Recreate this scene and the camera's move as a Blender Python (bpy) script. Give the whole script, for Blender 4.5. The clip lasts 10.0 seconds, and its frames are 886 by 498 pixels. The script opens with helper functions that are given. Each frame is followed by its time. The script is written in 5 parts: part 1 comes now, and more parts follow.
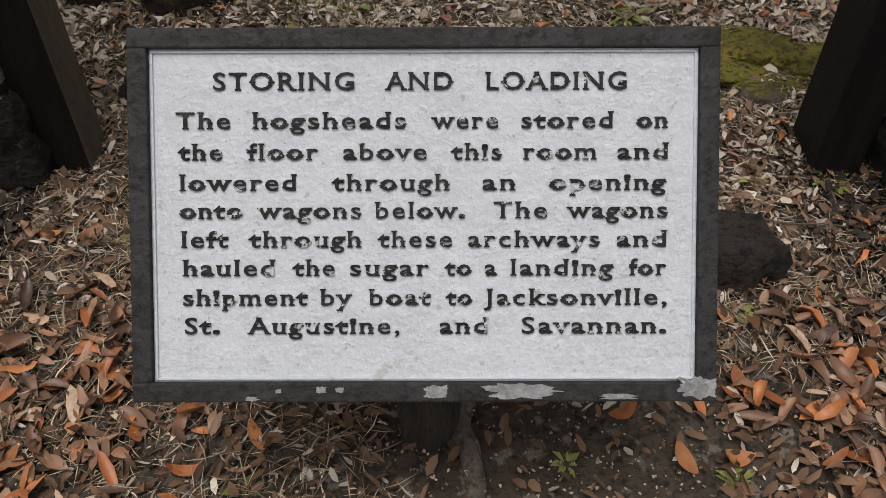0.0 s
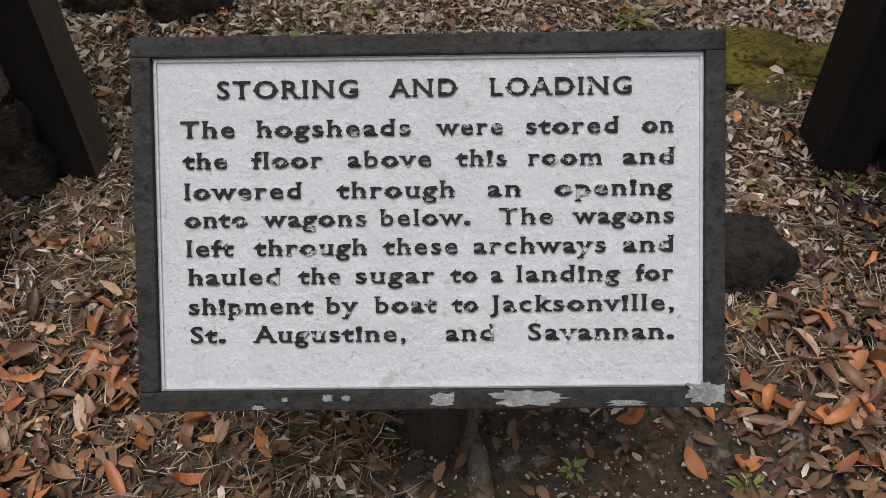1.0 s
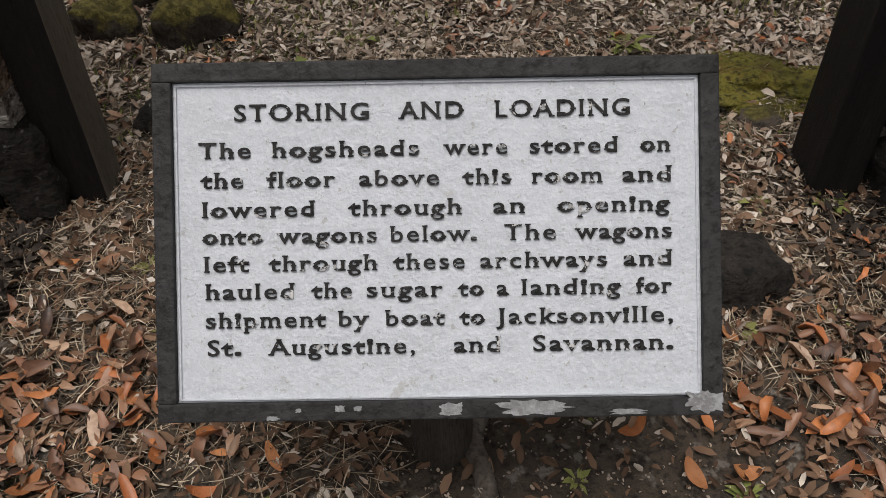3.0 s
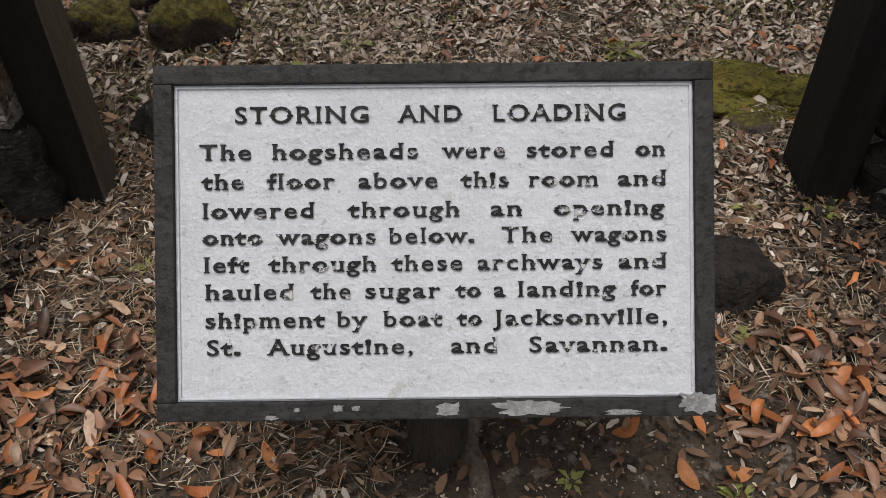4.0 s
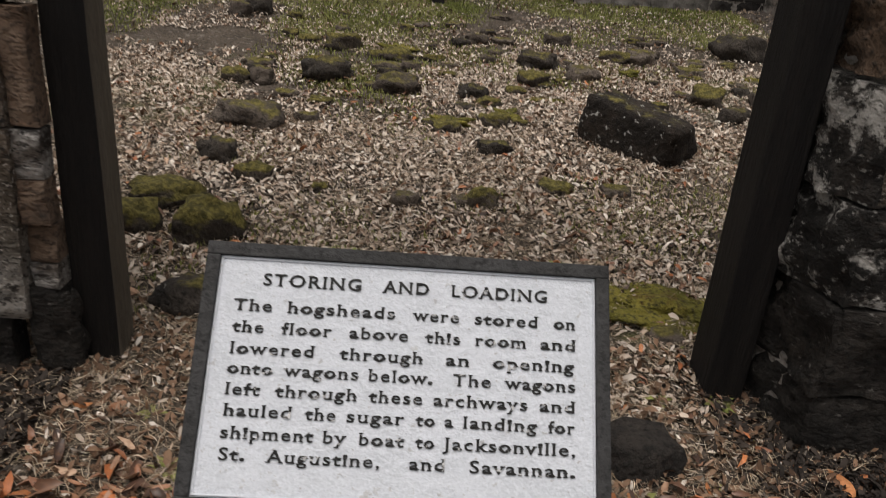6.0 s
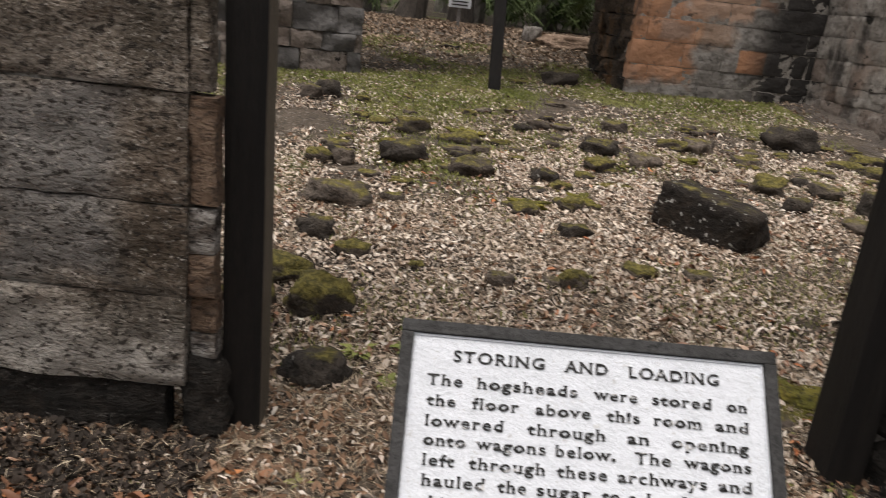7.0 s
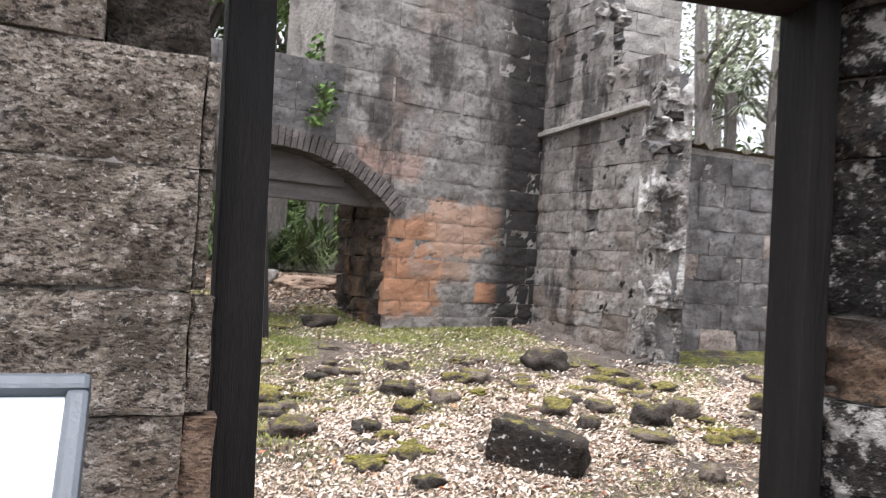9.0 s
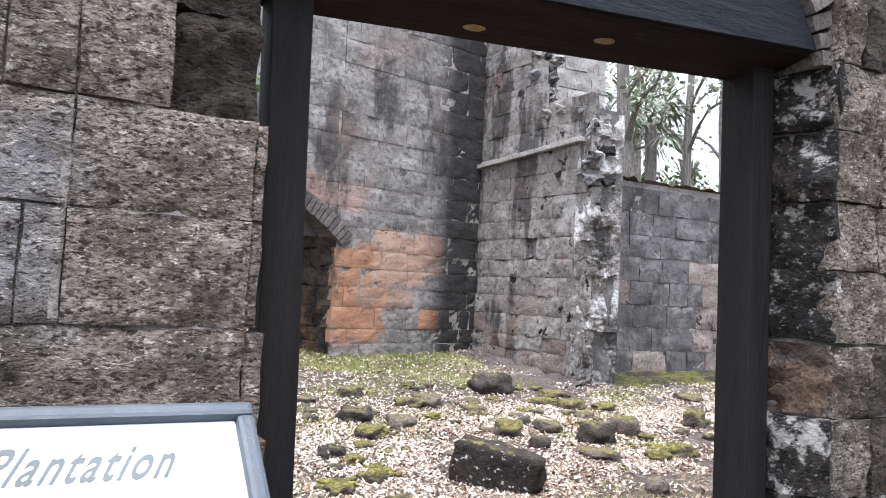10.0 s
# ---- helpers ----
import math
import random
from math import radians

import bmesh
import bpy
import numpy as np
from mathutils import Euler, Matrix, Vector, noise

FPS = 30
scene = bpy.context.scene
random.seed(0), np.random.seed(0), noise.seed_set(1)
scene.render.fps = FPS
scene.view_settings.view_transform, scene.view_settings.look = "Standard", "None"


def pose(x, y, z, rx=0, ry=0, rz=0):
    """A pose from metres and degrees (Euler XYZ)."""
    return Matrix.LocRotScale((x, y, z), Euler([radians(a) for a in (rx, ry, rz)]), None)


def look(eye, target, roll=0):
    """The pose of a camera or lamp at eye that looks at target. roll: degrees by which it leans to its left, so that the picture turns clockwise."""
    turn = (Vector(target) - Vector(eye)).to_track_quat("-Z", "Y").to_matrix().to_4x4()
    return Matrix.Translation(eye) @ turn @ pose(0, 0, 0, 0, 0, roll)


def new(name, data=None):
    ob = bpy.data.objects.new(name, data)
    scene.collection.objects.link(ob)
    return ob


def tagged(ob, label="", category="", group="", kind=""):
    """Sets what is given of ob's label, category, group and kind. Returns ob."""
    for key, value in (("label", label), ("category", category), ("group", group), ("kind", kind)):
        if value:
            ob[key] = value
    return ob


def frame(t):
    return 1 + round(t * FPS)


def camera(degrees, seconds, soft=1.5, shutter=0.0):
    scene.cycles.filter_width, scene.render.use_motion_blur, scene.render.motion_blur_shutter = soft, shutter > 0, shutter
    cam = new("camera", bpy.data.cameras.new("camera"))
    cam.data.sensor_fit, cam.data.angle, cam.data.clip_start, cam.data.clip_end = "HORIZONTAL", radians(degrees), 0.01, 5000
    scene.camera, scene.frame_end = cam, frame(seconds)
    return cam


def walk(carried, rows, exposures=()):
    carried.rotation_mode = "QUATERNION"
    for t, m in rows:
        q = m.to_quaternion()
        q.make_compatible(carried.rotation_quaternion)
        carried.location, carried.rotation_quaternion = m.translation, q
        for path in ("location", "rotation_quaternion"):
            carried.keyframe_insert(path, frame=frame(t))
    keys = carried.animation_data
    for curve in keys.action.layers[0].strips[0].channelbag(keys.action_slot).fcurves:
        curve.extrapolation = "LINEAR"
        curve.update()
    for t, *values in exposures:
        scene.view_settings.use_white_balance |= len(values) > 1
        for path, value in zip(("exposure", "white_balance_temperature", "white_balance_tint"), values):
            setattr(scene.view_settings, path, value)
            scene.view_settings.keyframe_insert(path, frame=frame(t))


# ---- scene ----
cam = camera(60.0, 10.0, soft=0.6, shutter=0.3)
PATH = [
    (0, (0.0, -0.07, 1.518), (-0.004, 1.414, 0.177), 0.5),
    (0.5, (0.001, -0.064, 1.52), (-0.013, 1.422, 0.182), -0.0),
    (1, (0.001, -0.062, 1.52), (-0.019, 1.426, 0.185), -0.4),
    (1.5, (-0.001, -0.07, 1.525), (-0.025, 1.421, 0.191), -0.4),
    (2, (-0.002, -0.085, 1.532), (-0.028, 1.41, 0.205), -0.9),
    (2.5, (-0.009, -0.102, 1.541), (-0.026, 1.419, 0.242), -0.7),
    (4, (-0.029, -0.128, 1.551), (-0.018, 1.409, 0.272), 0.4),
    (4.5, (-0.021, -0.161, 1.568), (0.06, 1.42, 0.346), 0.6),
    (5, (0.023, -0.277, 1.6), (0.191, 1.397, 0.519), 2.7),
    (5.5, (0.043, -0.482, 1.641), (0.17, 1.284, 0.711), 5.2),
    (5.7, (0.034, -0.534, 1.664), (0.115, 1.265, 0.794), 5.5),
    (6.8, (-0.398, -0.747, 1.715), (-0.297, 1.154, 1.1), 5.7),
    (7, (-0.47, -0.736, 1.714), (-0.444, 1.172, 1.114), 6.4),
    (7.5, (-0.691, -0.6, 1.695), (-0.786, 1.331, 1.183), 4.8),
    (7.7, (-0.797, -0.549, 1.701), (-0.881, 1.395, 1.236), 4.5),
    (8, (-0.919, -0.492, 1.739), (-0.948, 1.473, 1.366), 5.7),
    (8.2, (-1.022, -0.491, 1.75), (-0.931, 1.490, 1.484), 6.0),
    (8.5, (-1.197, -0.494, 1.769), (-0.827, 1.465, 1.616), 3.3),
    (8.7, (-1.300, -0.496, 1.79), (-0.710, 1.414, 1.722), 2.8),
    (9, (-1.426, -0.533, 1.826), (-0.675, 1.32, 1.865), 3.5),
    (9.5, (-1.635, -0.671, 1.833), (-0.758, 1.124, 1.928), 1.5),
    (10, (-1.833, -0.711, 1.851), (-0.906, 1.058, 1.965), 2.9),
]
walk(cam, [(t, look(eye, target, roll)) for t, eye, target, roll in PATH], exposures=[(0, -0.32, 6750, 12), (5, -0.32, 6800, 12), (7, 0.25, 6900, 13), (8, 1.08, 6450, 13), (9, 1.52, 6200, 14), (10, 1.72, 5800, 14)])

# ---- light ----
SUN_EL, SUN_ROT = radians(78), radians(225)
world = bpy.data.worlds.new("world")
scene.world = world
world.use_nodes = True
wn, wl = world.node_tree.nodes, world.node_tree.links
sky = wn.new("ShaderNodeTexSky")
sky.sky_type, sky.sun_disc, sky.sun_elevation, sky.sun_rotation = "NISHITA", False, SUN_EL, SUN_ROT
sky.dust_density, sky.air_density = 3.0, 1.0
pale = wn.new("ShaderNodeHueSaturation")
pale.inputs["Saturation"].default_value = 0.12
wl.new(sky.outputs[0], pale.inputs["Color"])
wl.new(pale.outputs[0], wn["Background"].inputs["Color"])
wn["Background"].inputs["Strength"].default_value = 0.15
sun = new("sun", bpy.data.lights.new("sun", "SUN"))
sun.data.energy, sun.data.angle, sun.data.color = 2.4, radians(40), (1.0, 0.97, 0.93)
sun.matrix_world = look((-3, -3, 20), (0, 0, 0))


# ---- materials ----
def material(name, colors, scale=6.0, rough=0.9, bump=0.3, fine=60.0, stretch=(1, 1, 1), spots=(), vary=0.0, metal=0.0, moss=None, island=False, spec=0.3, streak=None, palette=(), burn=None):
    """Noise between colours at two scales, a bump, blotches (colour, scale, low, high) with ragged rims, and moss on upward faces."""
    m = bpy.data.materials.new(name)
    m.use_nodes = True
    n, l = m.node_tree.nodes, m.node_tree.links
    p = n["Principled BSDF"]
    co = n.new("ShaderNodeNewGeometry")
    mp = n.new("ShaderNodeMapping")
    mp.inputs["Scale"].default_value = stretch
    l.new(co.outputs["Position"], mp.inputs["Vector"])

    def noise_tex(sc, detail=6.0, rough_=0.6):
        t = n.new("ShaderNodeTexNoise")
        t.inputs["Scale"].default_value, t.inputs["Detail"].default_value, t.inputs["Roughness"].default_value = sc, detail, rough_
        l.new(mp.outputs[0], t.inputs["Vector"])
        return t

    def mix(a, b, f, mode="MIX"):
        x = n.new("ShaderNodeMix")
        x.data_type, x.blend_type = "RGBA", mode
        for s, v in ((x.inputs[0], f), (x.inputs[6], a), (x.inputs[7], b)):
            if hasattr(v, "links"):
                l.new(v, s)
            else:
                s.default_value = v if isinstance(v, (float, int)) else (*v, 1)
        return x.outputs[2]

    def ramp(src, lo, hi, most=1.0):
        r = n.new("ShaderNodeMapRange")
        r.inputs[1].default_value, r.inputs[2].default_value, r.inputs[4].default_value = lo, hi, most
        r.interpolation_type = "SMOOTHSTEP"
        l.new(src, r.inputs[0])
        return r.outputs[0]

    big, small = noise_tex(scale), noise_tex(fine, 4.0)
    c = mix(colors[0], colors[1], ramp(big.outputs[0], 0.35, 0.65))
    if len(colors) > 2:
        c = mix(c, colors[2], ramp(small.outputs[0], 0.45, 0.68))
    if len(colors) > 3:
        c = mix(c, colors[3], ramp(noise_tex(fine * 0.45, 3.0).outputs[0], 0.56, 0.66))
    rnd = co.outputs["Random Per Island"] if island else n.new("ShaderNodeObjectInfo").outputs["Random"]
    if palette:
        pal = n.new("ShaderNodeValToRGB")
        pal.color_ramp.interpolation = "CONSTANT"
        while len(pal.color_ramp.elements) < len(palette):
            pal.color_ramp.elements.new(1.0)
        for k, col in enumerate(palette):
            pal.color_ramp.elements[k].position, pal.color_ramp.elements[k].color = k / len(palette), (*col, 1)
        l.new(rnd, pal.inputs[0])
        c = mix(pal.outputs[0], c, ramp(small.outputs[0], 0.4, 0.7, 0.45))
        again = n.new("ShaderNodeMath")
        again.operation = "MULTIPLY"
        again.inputs[1].default_value = 23.7
        l.new(rnd, again.inputs[0])
        frac = n.new("ShaderNodeMath")
        frac.operation = "FRACT"
        l.new(again.outputs[0], frac.inputs[0])
        rnd = frac.outputs[0]
    if vary:
        hsv = n.new("ShaderNodeHueSaturation")
        mr = n.new("ShaderNodeMapRange")
        mr.inputs[3].default_value, mr.inputs[4].default_value = 1 - vary, 1 + vary
        l.new(rnd, mr.inputs[0])
        l.new(mr.outputs[0], hsv.inputs["Value"])
        l.new(c, hsv.inputs["Color"])
        c = hsv.outputs[0]
    if burn:
        # patches reddened by fire, with ragged rims: direction along the wall, its zero, and (from, to, low, high, colour, strength, softness)
        along = n.new("ShaderNodeVectorMath")
        along.operation = "DOT_PRODUCT"
        along.inputs[1].default_value = burn[0]
        l.new(co.outputs["Position"], along.inputs[0])
        height = n.new("ShaderNodeSeparateXYZ")
        l.new(co.outputs["Position"], height.inputs[0])

        def calc(op, a, b):
            x = n.new("ShaderNodeMath")
            x.operation = op
            for sock, v in zip(x.inputs, (a, b)):
                if hasattr(v, "links"):
                    l.new(v, sock)
                else:
                    sock.default_value = v
            return x.outputs[0]

        ragged = calc("MULTIPLY", calc("SUBTRACT", noise_tex(3.4).outputs[0], 0.5), 0.45)
        for u0, u1, z0, z1, col, most, soft in burn[2]:
            du = calc("SUBTRACT", calc("ABSOLUTE", calc("SUBTRACT", along.outputs["Value"], burn[1] + (u0 + u1) / 2), 0), (u1 - u0) / 2)
            dz = calc("SUBTRACT", calc("ABSOLUTE", calc("SUBTRACT", height.outputs[2], (z0 + z1) / 2), 0), (z1 - z0) / 2)
            d = calc("ADD", calc("MAXIMUM", du, dz), calc("MULTIPLY", ragged, min(1.0, soft * 12)))
            c = mix(c, col, calc("SUBTRACT", most, ramp(d, -soft, soft, most)))
    for col, sc, lo, hi, *own in spots:
        t = noise_tex(sc, 8.0, 0.68)
        if own:
            m2 = n.new("ShaderNodeMapping")
            m2.inputs["Scale"].default_value = own[0]
            l.new(co.outputs["Position"], m2.inputs["Vector"])
            l.new(m2.outputs[0], t.inputs["Vector"])
        c = mix(c, col, ramp(t.outputs[0], lo, hi, own[1] if len(own) > 1 else 1.0))
    if streak:
        # a water stain that runs down the face: direction, distance, half width, colour
        dot = n.new("ShaderNodeVectorMath")
        dot.operation = "DOT_PRODUCT"
        dot.inputs[1].default_value = streak[0]
        l.new(co.outputs["Position"], dot.inputs[0])
        wob = n.new("ShaderNodeMath")
        wob.operation = "MULTIPLY_ADD"
        l.new(noise_tex(1.3).outputs[0], wob.inputs[0])
        wob.inputs[1].default_value = 0.5
        l.new(dot.outputs["Value"], wob.inputs[2])
        off = n.new("ShaderNodeMath")
        off.operation = "SUBTRACT"
        l.new(wob.outputs[0], off.inputs[0])
        off.inputs[1].default_value = streak[1] + 0.25
        dist = n.new("ShaderNodeMath")
        dist.operation = "ABSOLUTE"
        l.new(off.outputs[0], dist.inputs[0])
        inv = n.new("ShaderNodeMapRange")
        inv.interpolation_type = "SMOOTHSTEP"
        inv.inputs[1].default_value, inv.inputs[2].default_value, inv.inputs[3].default_value, inv.inputs[4].default_value = streak[2] * 0.5, streak[2] * 1.3, 0.96, 0.0
        l.new(dist.outputs[0], inv.inputs[0])
        c = mix(c, streak[3], inv.outputs[0])
    if moss:
        sep = n.new("ShaderNodeSeparateXYZ")
        l.new(co.outputs["Normal"], sep.inputs[0])
        add = n.new("ShaderNodeMath")
        add.operation = "MULTIPLY_ADD"
        l.new(noise_tex(9.0).outputs[0], add.inputs[0])
        add.inputs[1].default_value = 1.6
        l.new(sep.outputs[2], add.inputs[2])
        green = mix(moss[0], moss[1], ramp(noise_tex(35.0).outputs[0], 0.4, 0.62))
        c = mix(c, green, ramp(add.outputs[0], moss[2], moss[2] + 0.35))
    l.new(c, p.inputs["Base Color"])
    p.inputs["Roughness"].default_value, p.inputs["Metallic"].default_value = rough, metal
    p.inputs["Specular IOR Level"].default_value = spec
    if bump:
        b1, b2 = n.new("ShaderNodeBump"), n.new("ShaderNodeBump")
        b1.inputs["Strength"].default_value, b2.inputs["Strength"].default_value = min(1, bump * 1.2), min(1, bump)
        b1.inputs["Distance"].default_value, b2.inputs["Distance"].default_value = 0.035 * max(1, bump), 0.014 * max(1, bump)
        l.new(noise_tex(scale * 3).outputs[0], b1.inputs["Height"])
        l.new(small.outputs[0], b2.inputs["Height"])
        l.new(b1.outputs[0], b2.inputs["Normal"])
        l.new(b2.outputs[0], p.inputs["Normal"])
    return m


MOSS = ((0.065, 0.058, 0.018), (0.165, 0.140, 0.040))
M_NEAR = material("coquina_near", ((0.195, 0.161, 0.130), (0.285, 0.245, 0.205), (0.083, 0.068, 0.054), (0.38, 0.34, 0.295)), 3.0, 0.95, 2.0, 60.0, (0.78, 1, 1.3),
                  spots=(((0.055, 0.044, 0.031), 1.5, 0.48, 0.62, (1, 1, 0.9), 0.75), ((0.17, 0.105, 0.055), 1.5, 0.60, 0.74, (1, 1, 1), 0.6),
                         ((0.026, 0.021, 0.017), 38.0, 0.52, 0.60, (0.8, 1, 1.4), 0.9), ((0.46, 0.42, 0.375), 52.0, 0.57, 0.64, (0.8, 1, 1.4), 0.8), ((0.16, 0.15, 0.14), 0.9, 0.54, 0.66, (1, 1, 1), 0.5)), vary=0.06,
                  burn=((1, 0, 0), 0.0, ((-2.7, -1.2, 0.34, 0.62, (0.40, 0.385, 0.36), 0.72, 0.15), (-1.88, -1.48, 0.74, 1.36, (0.21, 0.205, 0.20), 0.75, 0.06), (-2.3, -1.95, 0.9, 1.5, (0.10, 0.085, 0.05), 0.5, 0.12), (-1.45, -1.2, 0.7, 1.3, (0.11, 0.075, 0.05), 0.55, 0.1), (-2.0, -1.78, 1.7, 2.3, (0.20, 0.20, 0.205), 0.7, 0.07))))
M_NEARJOINT = material("pale_mortar", ((0.24, 0.22, 0.195), (0.34, 0.32, 0.295), (0.12, 0.105, 0.09)), 2.0, 0.97, 1.4, 40.0, spots=(((0.06, 0.05, 0.042), 3.0, 0.5, 0.66, (1, 1, 1), 0.85),))
M_LICHEN = material("lichen_whitened_coquina", ((0.10, 0.083, 0.070), (0.19, 0.165, 0.145), (0.045, 0.037, 0.031), (0.34, 0.32, 0.295)), 3.0, 0.95, 1.9, 48.0, (0.7, 1, 1.6),
                    spots=(((0.42, 0.405, 0.385), 2.6, 0.38, 0.52, (1, 1, 1.6), 0.85), ((0.035, 0.029, 0.025), 2.2, 0.52, 0.62, (1, 1, 1.4), 0.85), ((0.022, 0.018, 0.016), 34.0, 0.52, 0.62, (0.6, 1, 1.6), 0.9), ((0.46, 0.44, 0.42), 42.0, 0.58, 0.66, (0.6, 1, 1.6), 0.8)), vary=0.12)
M_FOOT = material("black_footing", ((0.012, 0.011, 0.010), (0.032, 0.027, 0.023), (0.008, 0.007, 0.006)), 3.0, 0.95, 2.0, 40.0, (0.8, 1, 1.4),
                  spots=(((0.07, 0.055, 0.043), 2.0, 0.58, 0.72, (1, 1, 1), 0.6), ((0.22, 0.205, 0.19), 26.0, 0.60, 0.68, (0.8, 1, 1.5), 0.6)), vary=0.2)
M_RUST = material("rust_brown_coquina", ((0.16, 0.105, 0.072), (0.23, 0.165, 0.12), (0.07, 0.05, 0.038)), 4.0, 0.95, 1.8, 45.0, (0.8, 1, 1.4),
                  spots=(((0.05, 0.04, 0.033), 3.0, 0.52, 0.66, (1, 1, 1), 0.8), ((0.34, 0.20, 0.12), 5.0, 0.58, 0.68, (1, 1, 1), 0.7)))
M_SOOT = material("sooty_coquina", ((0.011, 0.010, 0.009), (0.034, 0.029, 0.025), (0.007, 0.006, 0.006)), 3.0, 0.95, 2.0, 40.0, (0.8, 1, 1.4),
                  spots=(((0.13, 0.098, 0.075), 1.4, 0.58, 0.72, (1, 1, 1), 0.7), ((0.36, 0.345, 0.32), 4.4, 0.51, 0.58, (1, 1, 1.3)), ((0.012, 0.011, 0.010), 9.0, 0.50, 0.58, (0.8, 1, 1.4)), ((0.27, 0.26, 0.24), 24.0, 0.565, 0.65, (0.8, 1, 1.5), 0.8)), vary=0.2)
M_FARSOOT = material("stained_coquina", ((0.085, 0.081, 0.079), (0.16, 0.155, 0.152), (0.07, 0.066, 0.064)), 2.0, 0.95, 0.8, 16.0,
                     spots=(((0.03, 0.028, 0.027), 1.2, 0.48, 0.70, (1.3, 1.3, 0.35), 0.8), ((0.27, 0.26, 0.25), 1.9, 0.55, 0.70, (1, 1, 1), 0.7), ((0.035, 0.032, 0.03), 4.0, 0.56, 0.7, (1, 1, 1.4), 0.7), ((0.36, 0.35, 0.33), 8.0, 0.64, 0.70, (1, 1, 0.6), 0.6)), vary=0.16)
M_FAR = material("coquina_far", ((0.165, 0.153, 0.142), (0.275, 0.262, 0.245), (0.125, 0.116, 0.107)), 2.6, 0.95, 0.7, 15.0,
                 spots=(((0.40, 0.385, 0.365), 2.0, 0.56, 0.70, (1, 1, 1.2), 0.6), ((0.045, 0.040, 0.037), 0.8, 0.51, 0.60, (1.1, 1.1, 0.4), 0.85), ((0.23, 0.175, 0.145), 0.8, 0.54, 0.70, (1, 1, 1), 0.6),
                        ((0.045, 0.04, 0.036), 3.2, 0.55, 0.68, (1, 1, 1.5), 0.8), ((0.44, 0.425, 0.40), 9.0, 0.66, 0.74, (1, 1, 0.6), 0.7), ((0.014, 0.012, 0.011), 5.0, 0.69, 0.72)), vary=0.14,
                 burn=((0.978, 0.2065, 0), 3.726, ((-0.4, 0.8, 1.10, 2.50, (0.37, 0.185, 0.10), 0.85, 0.10), (0.55, 1.52, 1.92, 2.72, (0.38, 0.25, 0.18), 0.85, 0.06), (0.72, 1.30, 1.56, 1.92, (0.36, 0.22, 0.14), 0.5, 0.08),
                                                           (1.40, 1.80, 1.295, 1.585, (0.42, 0.21, 0.115), 0.9, 0.012), (1.45, 1.80, 2.1, 2.70, (0.36, 0.21, 0.14), 0.6, 0.04), (-0.6, 0.35, 2.9, 3.35, (0.34, 0.20, 0.15), 0.5, 0.1), (0.25, 0.7, 1.62, 1.84, (0.20, 0.165, 0.145), 0.6, 0.05))),
                 streak=((0.978, 0.2065, 0), 6.02, 0.64, (0.024, 0.022, 0.021)))
M_SIDE = material("weathered_coquina", ((0.175, 0.16, 0.145), (0.28, 0.263, 0.243), (0.135, 0.123, 0.112)), 2.6, 0.95, 0.8, 15.0,
                  spots=(((0.40, 0.39, 0.37), 1.8, 0.55, 0.70, (1, 1, 0.8), 0.6), ((0.04, 0.036, 0.034), 0.9, 0.50, 0.58, (1.3, 1.3, 0.3), 0.88), ((0.27, 0.195, 0.155), 1.0, 0.52, 0.70, (1, 1, 1), 0.6),
                         ((0.04, 0.036, 0.032), 3.4, 0.55, 0.68, (1, 1, 1.2), 0.8), ((0.46, 0.445, 0.42), 8.0, 0.65, 0.73, (1, 1, 0.6), 0.75), ((0.012, 0.011, 0.010), 3.4, 0.605, 0.63)), vary=0.14)
M_JOINT = material("lime_mortar", ((0.20, 0.185, 0.165), (0.31, 0.29, 0.27), (0.14, 0.125, 0.11)), 1.6, 0.97, 1.2, 30.0, spots=(((0.06, 0.054, 0.048), 1.8, 0.52, 0.66, (1, 1, 1), 0.8),))
M_TORN = material("torn_rubble_face", ((0.17, 0.155, 0.14), (0.30, 0.285, 0.265), (0.09, 0.08, 0.072)), 3.0, 0.95, 1.6, 24.0,
                  spots=(((0.52, 0.51, 0.49), 2.4, 0.50, 0.60, (1, 1, 0.6), 0.85), ((0.025, 0.022, 0.02), 2.0, 0.48, 0.60, (1, 1, 0.6), 0.92), ((0.52, 0.51, 0.49), 7.0, 0.62, 0.68), ((0.012, 0.011, 0.010), 5.0, 0.62, 0.67)))
M_LIME = material("pale_lime_joint", ((0.22, 0.205, 0.185), (0.32, 0.30, 0.275), (0.13, 0.117, 0.102)), 5.0, 0.97, 1.2, 45.0, spots=(((0.09, 0.075, 0.062), 3.0, 0.54, 0.66),))
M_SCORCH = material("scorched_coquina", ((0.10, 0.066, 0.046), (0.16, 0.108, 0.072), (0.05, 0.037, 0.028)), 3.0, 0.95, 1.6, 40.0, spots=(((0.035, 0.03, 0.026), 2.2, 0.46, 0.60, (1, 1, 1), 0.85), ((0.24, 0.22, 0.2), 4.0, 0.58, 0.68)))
M_JAMB = material("dark_jamb_coquina", ((0.060, 0.044, 0.034), (0.11, 0.078, 0.054), (0.03, 0.024, 0.02)), 2.0, 0.95, 1.6, 24.0,
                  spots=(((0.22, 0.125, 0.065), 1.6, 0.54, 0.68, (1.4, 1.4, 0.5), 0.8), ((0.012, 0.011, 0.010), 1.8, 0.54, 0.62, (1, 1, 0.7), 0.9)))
M_WORN = material("worn_dark_coquina", ((0.075, 0.06, 0.048), (0.12, 0.10, 0.08), (0.03, 0.025, 0.02)), 3.0, 0.95, 2.0, 36.0, (0.75, 1, 1.5))
